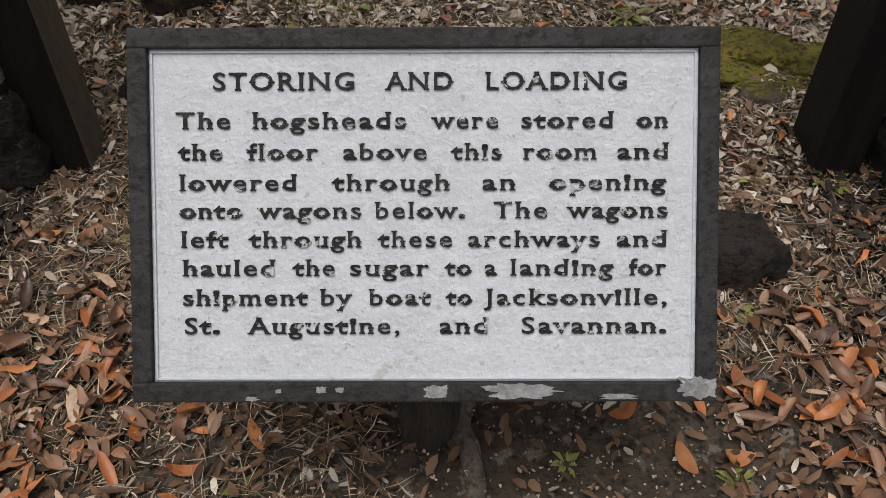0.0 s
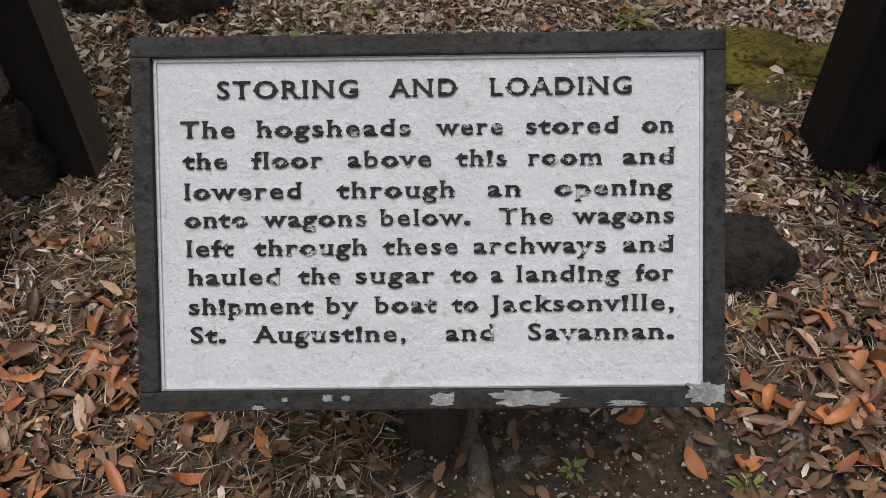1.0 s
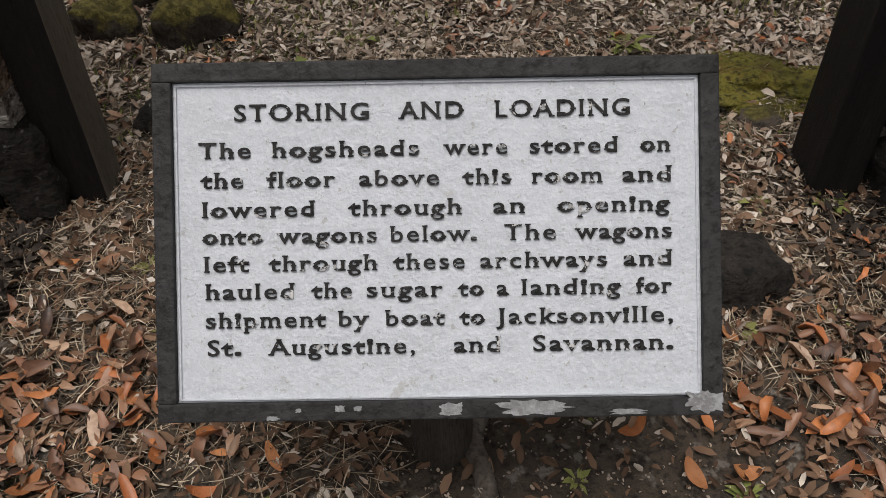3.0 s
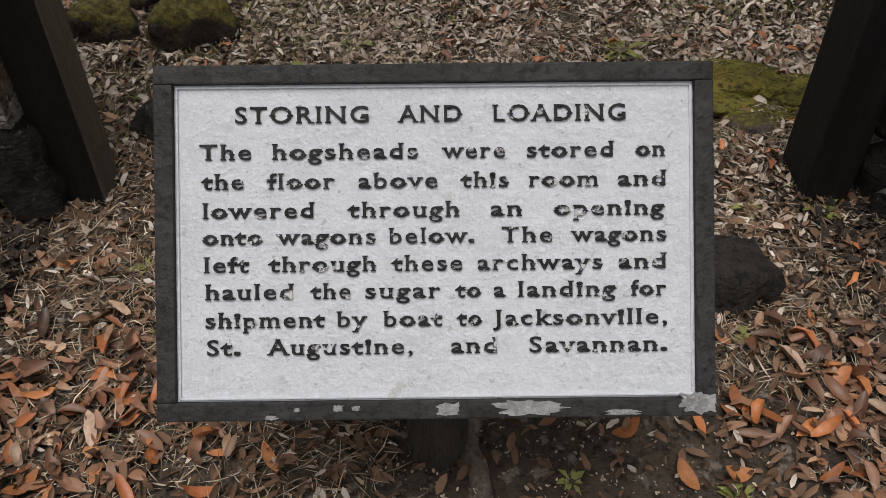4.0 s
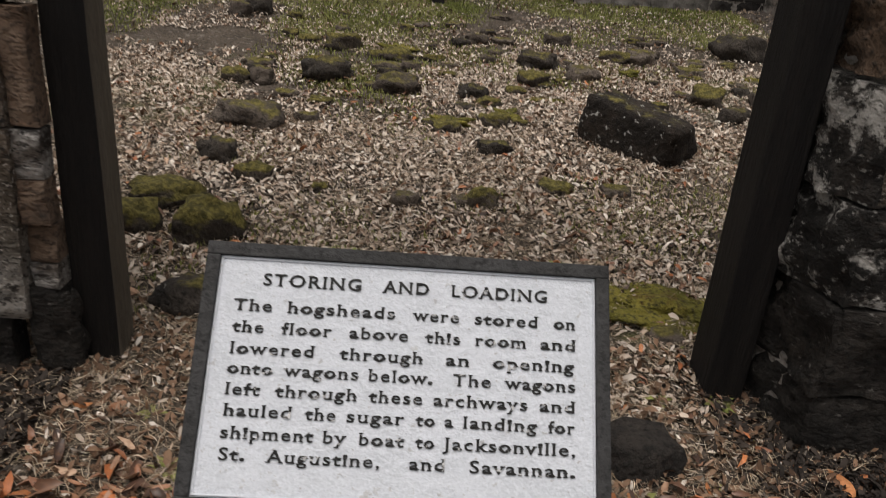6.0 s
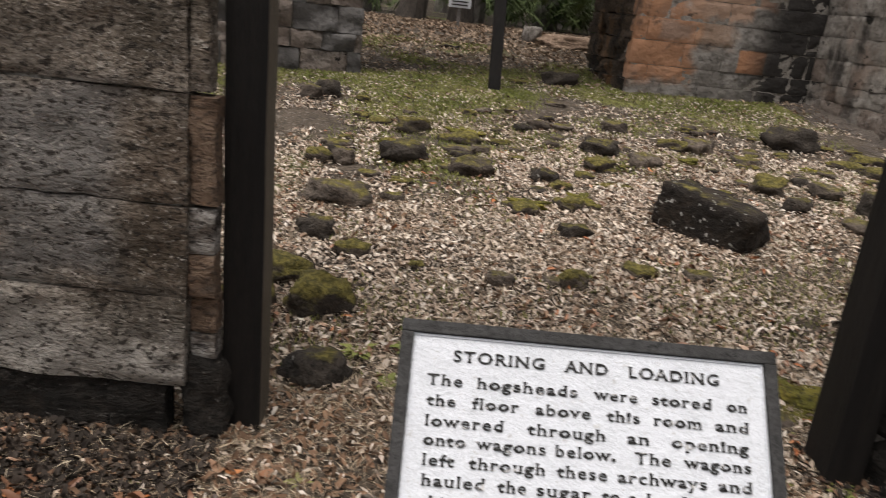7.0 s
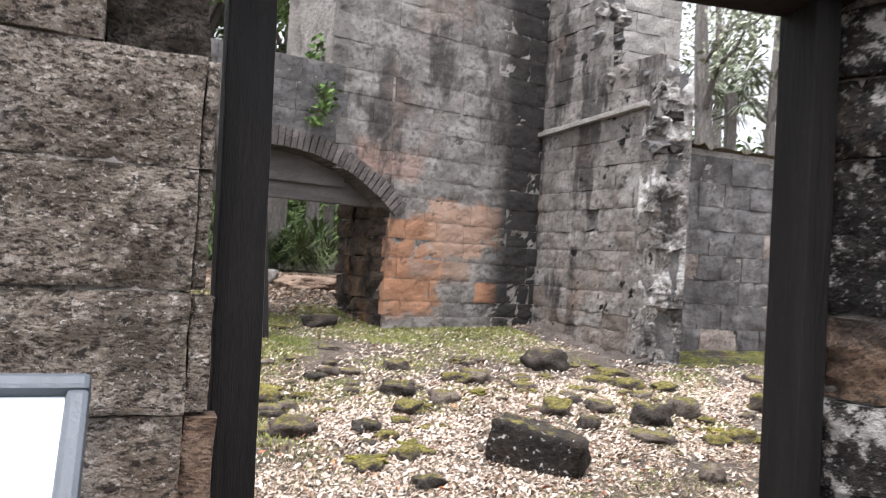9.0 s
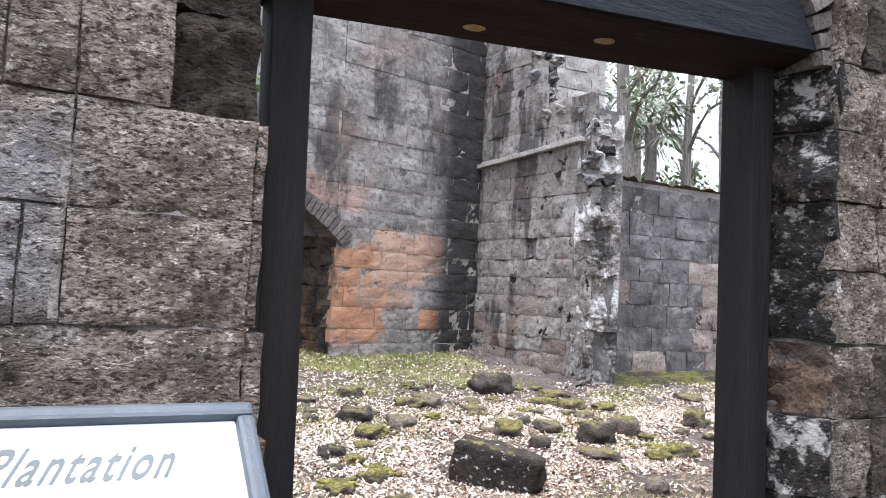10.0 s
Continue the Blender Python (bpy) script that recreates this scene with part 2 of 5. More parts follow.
M_PALE = material("pale_limewash", ((0.40, 0.38, 0.35), (0.30, 0.285, 0.26), (0.2, 0.185, 0.165)), 3.0, 0.95, 0.8, 30.0, vary=0.15)
M_BRICK = material("old_brick", ((0.10, 0.088, 0.08), (0.17, 0.15, 0.14), (0.05, 0.045, 0.042)), 3.0, 0.95, 0.7, 50.0, vary=0.3)
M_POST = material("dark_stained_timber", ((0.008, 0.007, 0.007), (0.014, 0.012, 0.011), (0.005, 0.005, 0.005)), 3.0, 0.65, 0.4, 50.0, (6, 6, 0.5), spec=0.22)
# lighter copy of the post timber, painted as if lit from the opening
M_POSTSIDE = material("skylit_timber_face", ((0.095, 0.082, 0.064), (0.13, 0.112, 0.090), (0.06, 0.052, 0.043)), 3.0, 0.7, 0.4, 50.0, (6, 6, 0.5), spec=0.2)
M_BEAM = material("weathered_beam", ((0.011, 0.008, 0.007), (0.02, 0.014, 0.012), (0.008, 0.006, 0.005)), 2.0, 0.85, 0.4, 50.0, (0.5, 6, 6), spec=0.1,
                  spots=(((0.30, 0.22, 0.09), 2.3, 0.72, 0.76),))
M_SCUFF = material("ochre_scuff", ((0.30, 0.21, 0.08), (0.38, 0.30, 0.15)), 30.0, 0.9, 0.2, 90.0)
M_BLUEBOARD = material("blue_black_board", ((0.010, 0.012, 0.016), (0.019, 0.022, 0.028), (0.007, 0.008, 0.010)), 2.0, 0.7, 0.3, 40.0, (0.5, 4, 4), spots=(((0.22, 0.24, 0.25), 11.0, 0.68, 0.72),), spec=0.15)
M_PINK = material("pinkish_coquina", ((0.18, 0.145, 0.125), (0.255, 0.223, 0.20), (0.125, 0.105, 0.091)), 2.2, 0.95, 1.0, 24.0, spots=(((0.05, 0.045, 0.04), 1.4, 0.52, 0.70, (1.2, 1.2, 0.5), 0.8), ((0.42, 0.40, 0.375), 2.4, 0.56, 0.7, (1, 1, 1), 0.6), ((0.02, 0.018, 0.016), 4.2, 0.61, 0.64)), vary=0.15)
M_GREYWOOD = material("grey_boards", ((0.13, 0.12, 0.115), (0.18, 0.17, 0.165), (0.09, 0.085, 0.08)), 2.0, 0.85, 0.4, 40.0, (0.5, 5, 5))
M_SOIL = material("soil", ((0.054, 0.042, 0.032), (0.095, 0.076, 0.058), (0.025, 0.021, 0.018), (0.17, 0.15, 0.13)), 2.5, 1.0, 1.0, 45.0,
                  spots=(((0.115, 0.125, 0.04), 0.55, 0.56, 0.68),))
M_ROCK = material("field_stone", ((0.075, 0.06, 0.05), (0.14, 0.115, 0.095), (0.045, 0.038, 0.032)), 5.0, 0.95, 1.0, 40.0, spots=(((0.2, 0.19, 0.17), 6.0, 0.64, 0.7),), vary=0.2, moss=(*MOSS, 1.5))
M_DARKROCK = material("dark_stone", ((0.032, 0.027, 0.023), (0.065, 0.054, 0.045), (0.022, 0.019, 0.016)), 6.0, 0.95, 1.0, 45.0, spots=(((0.26, 0.255, 0.24), 13.0, 0.655, 0.69),), moss=(*MOSS, 1.6))
M_BOULDER = material("lichen_spotted_boulder", ((0.016, 0.013, 0.011), (0.036, 0.028, 0.022), (0.010, 0.008, 0.007)), 5.0, 0.95, 0.6, 30.0, spots=(((0.40, 0.40, 0.38), 17.0, 0.62, 0.64), ((0.26, 0.26, 0.245), 34.0, 0.66, 0.68)), moss=(*MOSS, 1.74))
M_BLACKROCK = material("black_stone", ((0.022, 0.019, 0.017), (0.045, 0.038, 0.033), (0.012, 0.011, 0.01)), 6.0, 0.95, 1.4, 40.0)
M_MOSSROCK = material("mossy_stone", ((0.055, 0.045, 0.037), (0.10, 0.083, 0.068), (0.035, 0.03, 0.025)), 5.0, 0.95, 1.0, 50.0, vary=0.2, moss=(*MOSS, 1.0))
M_EARTH = material("bare_earth", ((0.075, 0.063, 0.055), (0.13, 0.112, 0.098), (0.045, 0.038, 0.033)), 3.0, 1.0, 1.4, 45.0)
# paler copy of the tree leaves, with the haze of distance in its colour
M_LEAFPALE = material("hazed_tree_leaves", ((0.20, 0.225, 0.15), (0.32, 0.345, 0.25)), 1.0, 0.7, 0.0, 9.0, vary=0.35, island=True)
M_SIGNPOST = material("sign_post_timber", ((0.04, 0.034, 0.028), (0.07, 0.06, 0.05), (0.025, 0.021, 0.018)), 4.0, 0.8, 0.5, 50.0, (5, 5, 0.6))
M_BANKMOSS = material("bank_moss", ((0.06, 0.064, 0.016), (0.13, 0.125, 0.03), (0.028, 0.027, 0.012)), 5.0, 1.0, 1.4, 45.0, spots=(((0.03, 0.026, 0.022), 2.6, 0.50, 0.60, (1, 1, 3)), ((0.10, 0.06, 0.025), 4.0, 0.58, 0.68)))
M_MOSS = material("moss", ((0.11, 0.105, 0.02), (0.23, 0.20, 0.04), (0.05, 0.045, 0.016)), 5.0, 1.0, 1.4, 45.0, spots=(((0.13, 0.075, 0.025), 4.0, 0.56, 0.68), ((0.04, 0.034, 0.026), 6.0, 0.58, 0.66)))
M_WHITE = material("white_sign_paint", ((0.575, 0.605, 0.655), (0.525, 0.555, 0.60), (0.62, 0.65, 0.70)), 12.0, 0.7, 0.24, 120.0,
                   spots=(((0.42, 0.42, 0.415), 9.0, 0.64, 0.68, (1, 1, 1), 0.7), ((0.36, 0.35, 0.34), 3.0, 0.72, 0.80, (1, 1, 1), 0.6), ((0.34, 0.34, 0.34), 60.0, 0.60, 0.66, (1, 1, 1), 0.75), ((0.20, 0.19, 0.18), 85.0, 0.665, 0.70, (1, 1, 1), 0.8)))
M_FRAME = material("black_sign_paint", ((0.022, 0.022, 0.022), (0.036, 0.036, 0.037), (0.012, 0.012, 0.012)), 8.0, 0.65, 0.3, 70.0)
M_LETTER = material("black_letter_paint", ((0.014, 0.014, 0.014), (0.026, 0.026, 0.026), (0.01, 0.01, 0.01)), 12.0, 0.7, 0.3, 60.0, spots=(((0.5, 0.5, 0.5), 38.0, 0.60, 0.635), ((0.42, 0.42, 0.42), 14.0, 0.63, 0.65)))
M_CHIP = material("bare_metal", ((0.30, 0.31, 0.32), (0.20, 0.20, 0.205), (0.36, 0.37, 0.38)), 25.0, 0.8, 0.3, 90.0)
M_PANEL = material("printed_panel", ((0.63, 0.67, 0.685), (0.59, 0.635, 0.66)), 2.0, 0.3, 0.0, 30.0)
M_PFRAME = material("slate_painted_frame", ((0.045, 0.055, 0.065), (0.06, 0.07, 0.082)), 5.0, 0.5, 0.15, 80.0)
M_INK = material("grey_ink", ((0.06, 0.07, 0.07), (0.09, 0.10, 0.10)), 5.0, 0.6, 0.0)
M_BARK = material("bark", ((0.17, 0.155, 0.14), (0.27, 0.25, 0.23), (0.09, 0.08, 0.07)), 3.0, 0.95, 0.9, 18.0, (3, 3, 0.5))
M_DARKBARK = material("dark_bark", ((0.05, 0.042, 0.036), (0.085, 0.072, 0.062), (0.03, 0.026, 0.022)), 3.0, 0.95, 0.9, 18.0, (3, 3, 0.5))
M_LEAF = material("tree_leaves", ((0.05, 0.085, 0.02), (0.10, 0.14, 0.045)), 1.0, 0.7, 0.0, 9.0, vary=0.35, island=True)
M_PALM = material("palm_leaves", ((0.06, 0.10, 0.03), (0.12, 0.15, 0.06)), 1.0, 0.6, 0.0, 9.0, vary=0.3, island=True)
# palm leaf colour lightened to carry the same distant haze
M_PALMPALE = material("hazed_palm_leaves", ((0.15, 0.18, 0.115), (0.24, 0.27, 0.185)), 1.0, 0.6, 0.0, 9.0, vary=0.3, island=True)
M_TURF = material("thin_turf", ((0.175, 0.20, 0.055), (0.275, 0.28, 0.10)), 1.2, 0.85, 0.0, 9.0, vary=0.25, island=True)
M_GRASS = material("weeds", ((0.16, 0.185, 0.05), (0.27, 0.275, 0.09)), 2.0, 0.8, 0.0, 9.0, vary=0.35, island=True)
M_LITTER = material("pale_leaf_litter", ((0.47, 0.405, 0.35), (0.59, 0.53, 0.475)), 1.5, 0.85, 0.0, 40.0, vary=0.25, island=True,
                    palette=((0.63, 0.555, 0.475), (0.55, 0.465, 0.385), (0.69, 0.63, 0.56), (0.45, 0.36, 0.285), (0.59, 0.505, 0.425), (0.34, 0.255, 0.195)))
M_MIDLITTER = material("tan_leaf_litter", ((0.34, 0.265, 0.195), (0.47, 0.39, 0.305)), 1.5, 0.85, 0.0, 40.0, vary=0.3, island=True,
                       palette=((0.46, 0.375, 0.30), (0.28, 0.205, 0.15), (0.52, 0.44, 0.365), (0.37, 0.29, 0.22), (0.19, 0.13, 0.095), (0.42, 0.35, 0.29)))
M_BROWN = material("brown_leaf_litter", ((0.12, 0.068, 0.042), (0.20, 0.125, 0.08)), 2.0, 0.85, 0.0, 12.0, vary=0.5, island=True)
M_STRAW = material("dry_grass", ((0.26, 0.205, 0.14), (0.42, 0.35, 0.25)), 2.0, 0.9, 0.0, 12.0, vary=0.35, island=True,
                   palette=((0.37, 0.29, 0.205), (0.21, 0.155, 0.11), (0.52, 0.44, 0.335), (0.13, 0.095, 0.07), (0.44, 0.355, 0.26)))
M_RUSSET = material("russet_litter", ((0.15, 0.06, 0.03), (0.25, 0.13, 0.075)), 3.0, 0.45, 0.0, 60.0, vary=0.35, island=True, spec=0.5,
                    palette=((0.30, 0.155, 0.09), (0.46, 0.175, 0.065), (0.13, 0.068, 0.045), (0.38, 0.235, 0.15), (0.22, 0.115, 0.07), (0.37, 0.125, 0.045), (0.06, 0.038, 0.03), (0.46, 0.32, 0.225), (0.27, 0.125, 0.07), (0.16, 0.088, 0.058)))
# near-black leaf colour that paints the shade at the wall feet
M_SHADELEAF = material("shade_dark_leaves", ((0.03, 0.024, 0.02), (0.055, 0.042, 0.033)), 2.0, 0.85, 0.0, 12.0, vary=0.5, island=True)
M_WOODLITTER = material("woodland_litter", ((0.20, 0.14, 0.10), (0.30, 0.23, 0.17)), 1.0, 0.9, 0.0, 12.0, vary=0.45, island=True)
M_WOODLITTER2 = material("raked_leaves", ((0.16, 0.11, 0.08), (0.26, 0.19, 0.14), (0.08, 0.055, 0.04)), 6.0, 0.95, 1.0, 40.0)
M_FERN = material("fern_leaves", ((0.06, 0.115, 0.025), (0.10, 0.16, 0.04)), 3.0, 0.7, 0.0, 9.0, vary=0.3, island=True)
M_BIGLEAF = material("russet_leaf", ((0.25, 0.085, 0.03), (0.34, 0.145, 0.06)), 9.0, 0.5, 0.25, 60.0, vary=0.25,
                     palette=((0.44, 0.155, 0.055), (0.28, 0.145, 0.085), (0.50, 0.215, 0.09), (0.33, 0.115, 0.045), (0.40, 0.25, 0.16), (0.42, 0.17, 0.07)))
M_TWIG = material("twig", ((0.11, 0.09, 0.075), (0.18, 0.155, 0.13), (0.06, 0.05, 0.042)), 9.0, 0.95, 0.4, 60.0)

SLOPE = 0.0963


def ground_z(x, y):
    """The ground climbs into the ruin and levels out past the far arch."""
    z = SLOPE * y if y < 14 else SLOPE * 14 + (y - 14) * 0.02
    if y < -2:
        z = -2 * SLOPE
    return z


def bumps(x, y):
    return 0.02 * noise.noise((x * 1.3, y * 1.3, 3.0)) + 0.012 * noise.noise((x * 4.1, y * 4.1, 9.0))


# ---- mesh helpers ----
def mesh_from(name, verts, faces, mat):
    me = bpy.data.meshes.new(name)
    me.from_pydata(verts, [], faces)
    me.materials.append(mat)
    me.update()
    return me


def part(name, bm, mat, parent=None, label=""):
    """Links a bmesh, or a mesh, as one object under its thing."""
    if isinstance(bm, bmesh.types.BMesh):
        me = bpy.data.meshes.new(name)
        bm.to_mesh(me)
        bm.free()
        me.materials.append(mat)
    else:
        me = bm
    ob = new(name, me)
    ob.parent = parent
    return tagged(ob, label)


def smooth(ob):
    ob.data.polygons.foreach_set("use_smooth", [True] * len(ob.data.polygons))
    return ob


def box(bm, lo, hi, bevel=0.0, m=None):
    """A bevelled box from corner to corner, added to bm."""
    made = bmesh.ops.create_cube(bm, size=1)["verts"]
    for v in made:
        v.co = Vector([lo[i] + (v.co[i] + 0.5) * (hi[i] - lo[i]) for i in range(3)])
    if bevel:
        edges = list({e for v in made for e in v.link_edges})
        made = bmesh.ops.bevel(bm, geom=edges, offset=bevel, segments=2, affect="EDGES", profile=0.6)["verts"]
    if m is not None:
        bmesh.ops.transform(bm, matrix=m, verts=list({v for v in made}))
    return made


def timber(name, p, q, w, d, mat, parent=None, label="", wear=0.004, east=None):
    """A sawn post or beam from p to q, w wide and d deep, with softened, slightly uneven edges."""
    p, q = Vector(p), Vector(q)
    length = (q - p).length
    bm = bmesh.new()
    box(bm, (-w / 2, -d / 2, 0), (w / 2, d / 2, length), 0.008)
    bmesh.ops.bisect_plane(bm, geom=bm.verts[:] + bm.edges[:] + bm.faces[:], plane_co=(0, 0, length / 2), plane_no=(0, 0, 1))
    for i in range(1, 12):
        bmesh.ops.bisect_plane(bm, geom=bm.verts[:] + bm.edges[:] + bm.faces[:], plane_co=(0, 0, length * i / 12), plane_no=(0, 0, 1))
    z = (q - p).normalized()
    x = Vector((1, 0, 0)) if abs(z.x) < 0.7 else Vector((0, 1, 0))
    y = z.cross(x).normalized()
    x = y.cross(z)
    rot = Matrix((x, y, z)).transposed().to_4x4()
    for v in bm.verts:
        v.co.x += wear * noise.noise((v.co.z * 5, v.co.x * 20, 1))
        v.co.y += wear * noise.noise((v.co.z * 5, v.co.y * 20, 7))
    bm.transform(Matrix.Translation(p) @ rot)
    ob = part(name, bm, mat, parent, label)
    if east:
        # the east face gets a lighter material, skylight painted into its colour
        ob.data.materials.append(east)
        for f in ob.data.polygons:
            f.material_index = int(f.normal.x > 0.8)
    return ob


def stone_block(name, w, h, depth, seed, mat, rough=0.012, nx=4, nz=3):
    """One squared, weathered block: w along x, h along z, its face at y = 0, its back at y = depth."""
    verts, faces = [], []
    for j in range(nz + 1):
        for i in range(nx + 1):
            u, v = i / nx, j / nz
            x, z = u * w, v * h
            edge = min(min(u, 1 - u) * w, min(v, 1 - v) * h)
            y = rough * (1.3 * noise.noise((x * 4 + seed * 7.3, z * 5, seed)) + 0.7 * noise.noise((x * 13 + seed * 3.3, z * 17, seed)) + 0.5 * noise.noise((x * 30, z * 44 + seed, seed)) * (nx > 8))
            y += min(0.007, 0.45 * rough) if edge < 1e-6 else 0.0
            if edge < 1e-6:
                x += rough * 0.4 * noise.noise((seed * 3.1, z * 6, x))
                z += rough * 0.4 * noise.noise((x * 6, seed * 2.7, z))
            verts.append((x, y, z))
    ring = [i for i in range(nx + 1)] + [(j + 1) * (nx + 1) - 1 for j in range(1, nz + 1)] + [nz * (nx + 1) + i for i in range(nx - 1, -1, -1)] + [j * (nx + 1) for j in range(nz - 1, 0, -1)]
    for j in range(nz):
        for i in range(nx):
            a = j * (nx + 1) + i
            faces.append((a, a + 1, a + nx + 2, a + nx + 1))
    base = len(verts)
    for k in ring:
        x, y, z = verts[k]
        verts.append((x, depth, z))
    for k in range(len(ring)):
        k2 = (k + 1) % len(ring)
        faces.append((ring[k2], ring[k], base + k, base + k2))
    me = mesh_from(name, verts, faces, mat)
    me.polygons.foreach_set("use_smooth", [True] * (nx * nz) + [False] * len(ring))
    rim = {frozenset((ring[k], ring[(k + 1) % len(ring)])) for k in range(len(ring))}
    sharp = me.attributes.new("sharp_edge", "BOOLEAN", "EDGE")
    sharp.data.foreach_set("value", [frozenset(e.vertices) in rim for e in me.edges])
    return me


def courses(parent, origin, angle, length, levels, mats, seed, mean=0.6, depth=0.16, rough=0.012, keep=None, first=0.0, joint=0.012, cells=(4, 3)):
    """Lays blocks course by course on a wall that starts at origin and runs along angle; keep(u, z0, z1, w) can shorten or drop a block."""
    rng = random.Random(seed)
    place = Matrix.Translation(origin) @ Matrix.Rotation(angle, 4, "Z")
    for k in range(len(levels) - 1):
        z0, z1 = levels[k], levels[k + 1]
        u = first - rng.random() * mean * 0.7
        while u < length:
            w = mean * rng.uniform(0.65, 1.4)
            a, b = max(u, first), min(u + w, length)
            u += w
            if b - a < 0.07:
                continue
            for a1, b1 in (keep(a, b, z0, z1) if keep else [(a, b)]):
                if b1 - a1 < 0.06:
                    continue
                s = rng.random() * 50
                me = stone_block("block", b1 - a1 - joint, z1 - z0 - joint, depth, s, mats((a1 + b1) / 2, (z0 + z1) / 2, rng), rough, *cells)
                ob = new("block", me)
                ob.parent = parent
                ob.matrix_local = place @ Matrix.Translation((a1 + joint / 2, rng.uniform(-0.008, 0.008), z0 + joint / 2))


def slab(name, corners, z0, z1, mat, parent=None, label=""):
    """A plain upright body over a convex plan outline."""
    n = len(corners)
    verts = [(x, y, z0) for x, y in corners] + [(x, y, z1) for x, y in corners]
    faces = [tuple(range(n - 1, -1, -1)), tuple(range(n, 2 * n))] + [(i, (i + 1) % n, n + (i + 1) % n, n + i) for i in range(n)]
    me = mesh_from(name, verts, faces, mat)
    bm = bmesh.new()
    bm.from_mesh(me)
    bmesh.ops.recalc_face_normals(bm, faces=bm.faces)
    bm.to_mesh(me)
    bm.free()
    return part(name, me, mat, parent, label)


# ---- ground ----
def build_ground():
    xs = np.concatenate([np.linspace(-220, -14, 14), np.linspace(-12, -3, 20), np.linspace(-2.8, 7, 150), np.linspace(7.5, 18, 22), np.linspace(20, 220, 14)])
    ys = np.concatenate([np.linspace(-200, -6, 12), np.linspace(-5, -0.2, 12), np.linspace(0, 5, 100), np.linspace(5.1, 12, 80), np.linspace(12.5, 30, 28), np.linspace(33, 300, 16)])
    verts = [(x, y, ground_z(x, y) + (bumps(x, y) if -8 < x < 12 and -3 < y < 16 else 0)) for y in ys for x in xs]
    w = len(xs)
    faces = [(j * w + i, j * w + i + 1, (j + 1) * w + i + 1, (j + 1) * w + i) for j in range(len(ys) - 1) for i in range(w - 1)]
    g = new("ground", mesh_from("ground", verts, faces, M_SOIL))
    smooth(g)
    return tagged(g, "brown sandy soil under fallen leaves, rising into the ruin", "ground", kind="structure")


ground = build_ground()

# ---- the near wall with its propped archway ----
FRONT = 1.62
LEVELS = [0.02, 0.37, 0.70, 1.02, 1.38, 1.71, 2.04, 2.35, 2.68, 3.0, 3.34, 3.68, 4.0]


def near_left_wall():
    w = slab("wall_near_west", [(-7, FRONT + 0.032), (-1.30, FRONT + 0.032), (-1.28, FRONT + 0.09), (-1.62, FRONT + 0.6), (-7, FRONT + 0.6)], 0.36, 2.34, M_NEARJOINT)
    slab("core", [(-7, FRONT + 0.10), (-1.34, FRONT + 0.10), (-1.62, FRONT + 0.6), (-7, FRONT + 0.6)], -0.1, 0.36, M_FOOT, w)
    slab("core", [(-7, FRONT + 0.027), (-1.56, FRONT + 0.027), (-1.56, FRONT + 0.2), (-1.30, FRONT + 0.28), (-1.62, FRONT + 0.6), (-7, FRONT + 0.6)], 2.34, 4.0, M_NEARJOINT, w)
    tagged(w, "weathered brown coquina block wall beside the archway", "wall", kind="structure")
    for low, high, run in ((1, 6, 4.45), (5, len(LEVELS), 5.223)):
        courses(w, (-7, FRONT, 0), 0, run, LEVELS[low:high], lambda u, z, r: M_NEAR, 3, 0.75, 0.1, 0.016, joint=0.007, cells=(22, 13))
    # the black footing course, worn back under the wall
    courses(w, (-7, FRONT + 0.016, 0), 0, 5.66, LEVELS[:2], lambda u, z, r: M_FOOT, 13, 0.6, 0.1, 0.03, joint=0.008, cells=(18, 9))
    timber("lime_joint", (-1.79, FRONT + 0.026, 1.72), (-1.785, FRONT + 0.026, 2.31), 0.026, 0.05, M_LIME, w, wear=0.016)
    # the larger blocks that turn the corner, and the narrow quoin strip at the jamb
    rng = random.Random(5)
    for k in range(len(LEVELS) - 1):
        h = LEVELS[k + 1] - LEVELS[k] - 0.008
        back = 0.07 if k >= 7 else 0.0
        cut = 0.26 if k >= 7 else 0.0
        if not k:
            continue
        wide = 0.775 if k < 5 else 0.0
        me = stone_block("corner_block", 0.505 - cut + wide, h, 0.11, k * 5.1, M_NEAR, 0.018, 40 if wide else 18, 13)
        ob = new("corner_block", me)
        ob.parent, ob.location = w, (-1.775 - wide, FRONT + rng.uniform(-0.006, 0.006), LEVELS[k] + 0.004)
        if cut:
            me = stone_block("worn_block", cut + 0.01, h, 0.2, k * 9.1, M_WORN, 0.05, 12, 12)
            ob = new("worn_block", me)
            ob.parent, ob.location = w, (-1.525, FRONT + back, LEVELS[k] + 0.004)
        else:
            # the strip is pieced together from short scorched, pale and brown stones
            pieces = {0: ((0.0, h, M_FOOT),), 1: ((0.0, 0.10, M_FOOT), (0.10, 0.19, M_LICHEN), (0.19, 0.33, M_RUST)), 2: ((0.0, 0.15, M_RUST), (0.15, 0.32, M_LICHEN)), 3: ((0.0, 0.36, M_RUST),)}.get(k, ((0.0, h, M_NEAR),))
            for z0, z1, mat in pieces:
                me = stone_block("quoin", 0.085 if k < 4 else (0.06 if k == 4 else 0.035), min(z1, h) - z0 - 0.005, 0.09, k * 3.7 + z0, mat, 0.022, 8, 8)
                ob = new("quoin", me)
                ob.parent, ob.location = w, (-1.266, FRONT + 0.02 + 0.03 * (k < 2), LEVELS[k] + 0.004 + z0)
    return w


EAST = 1.50


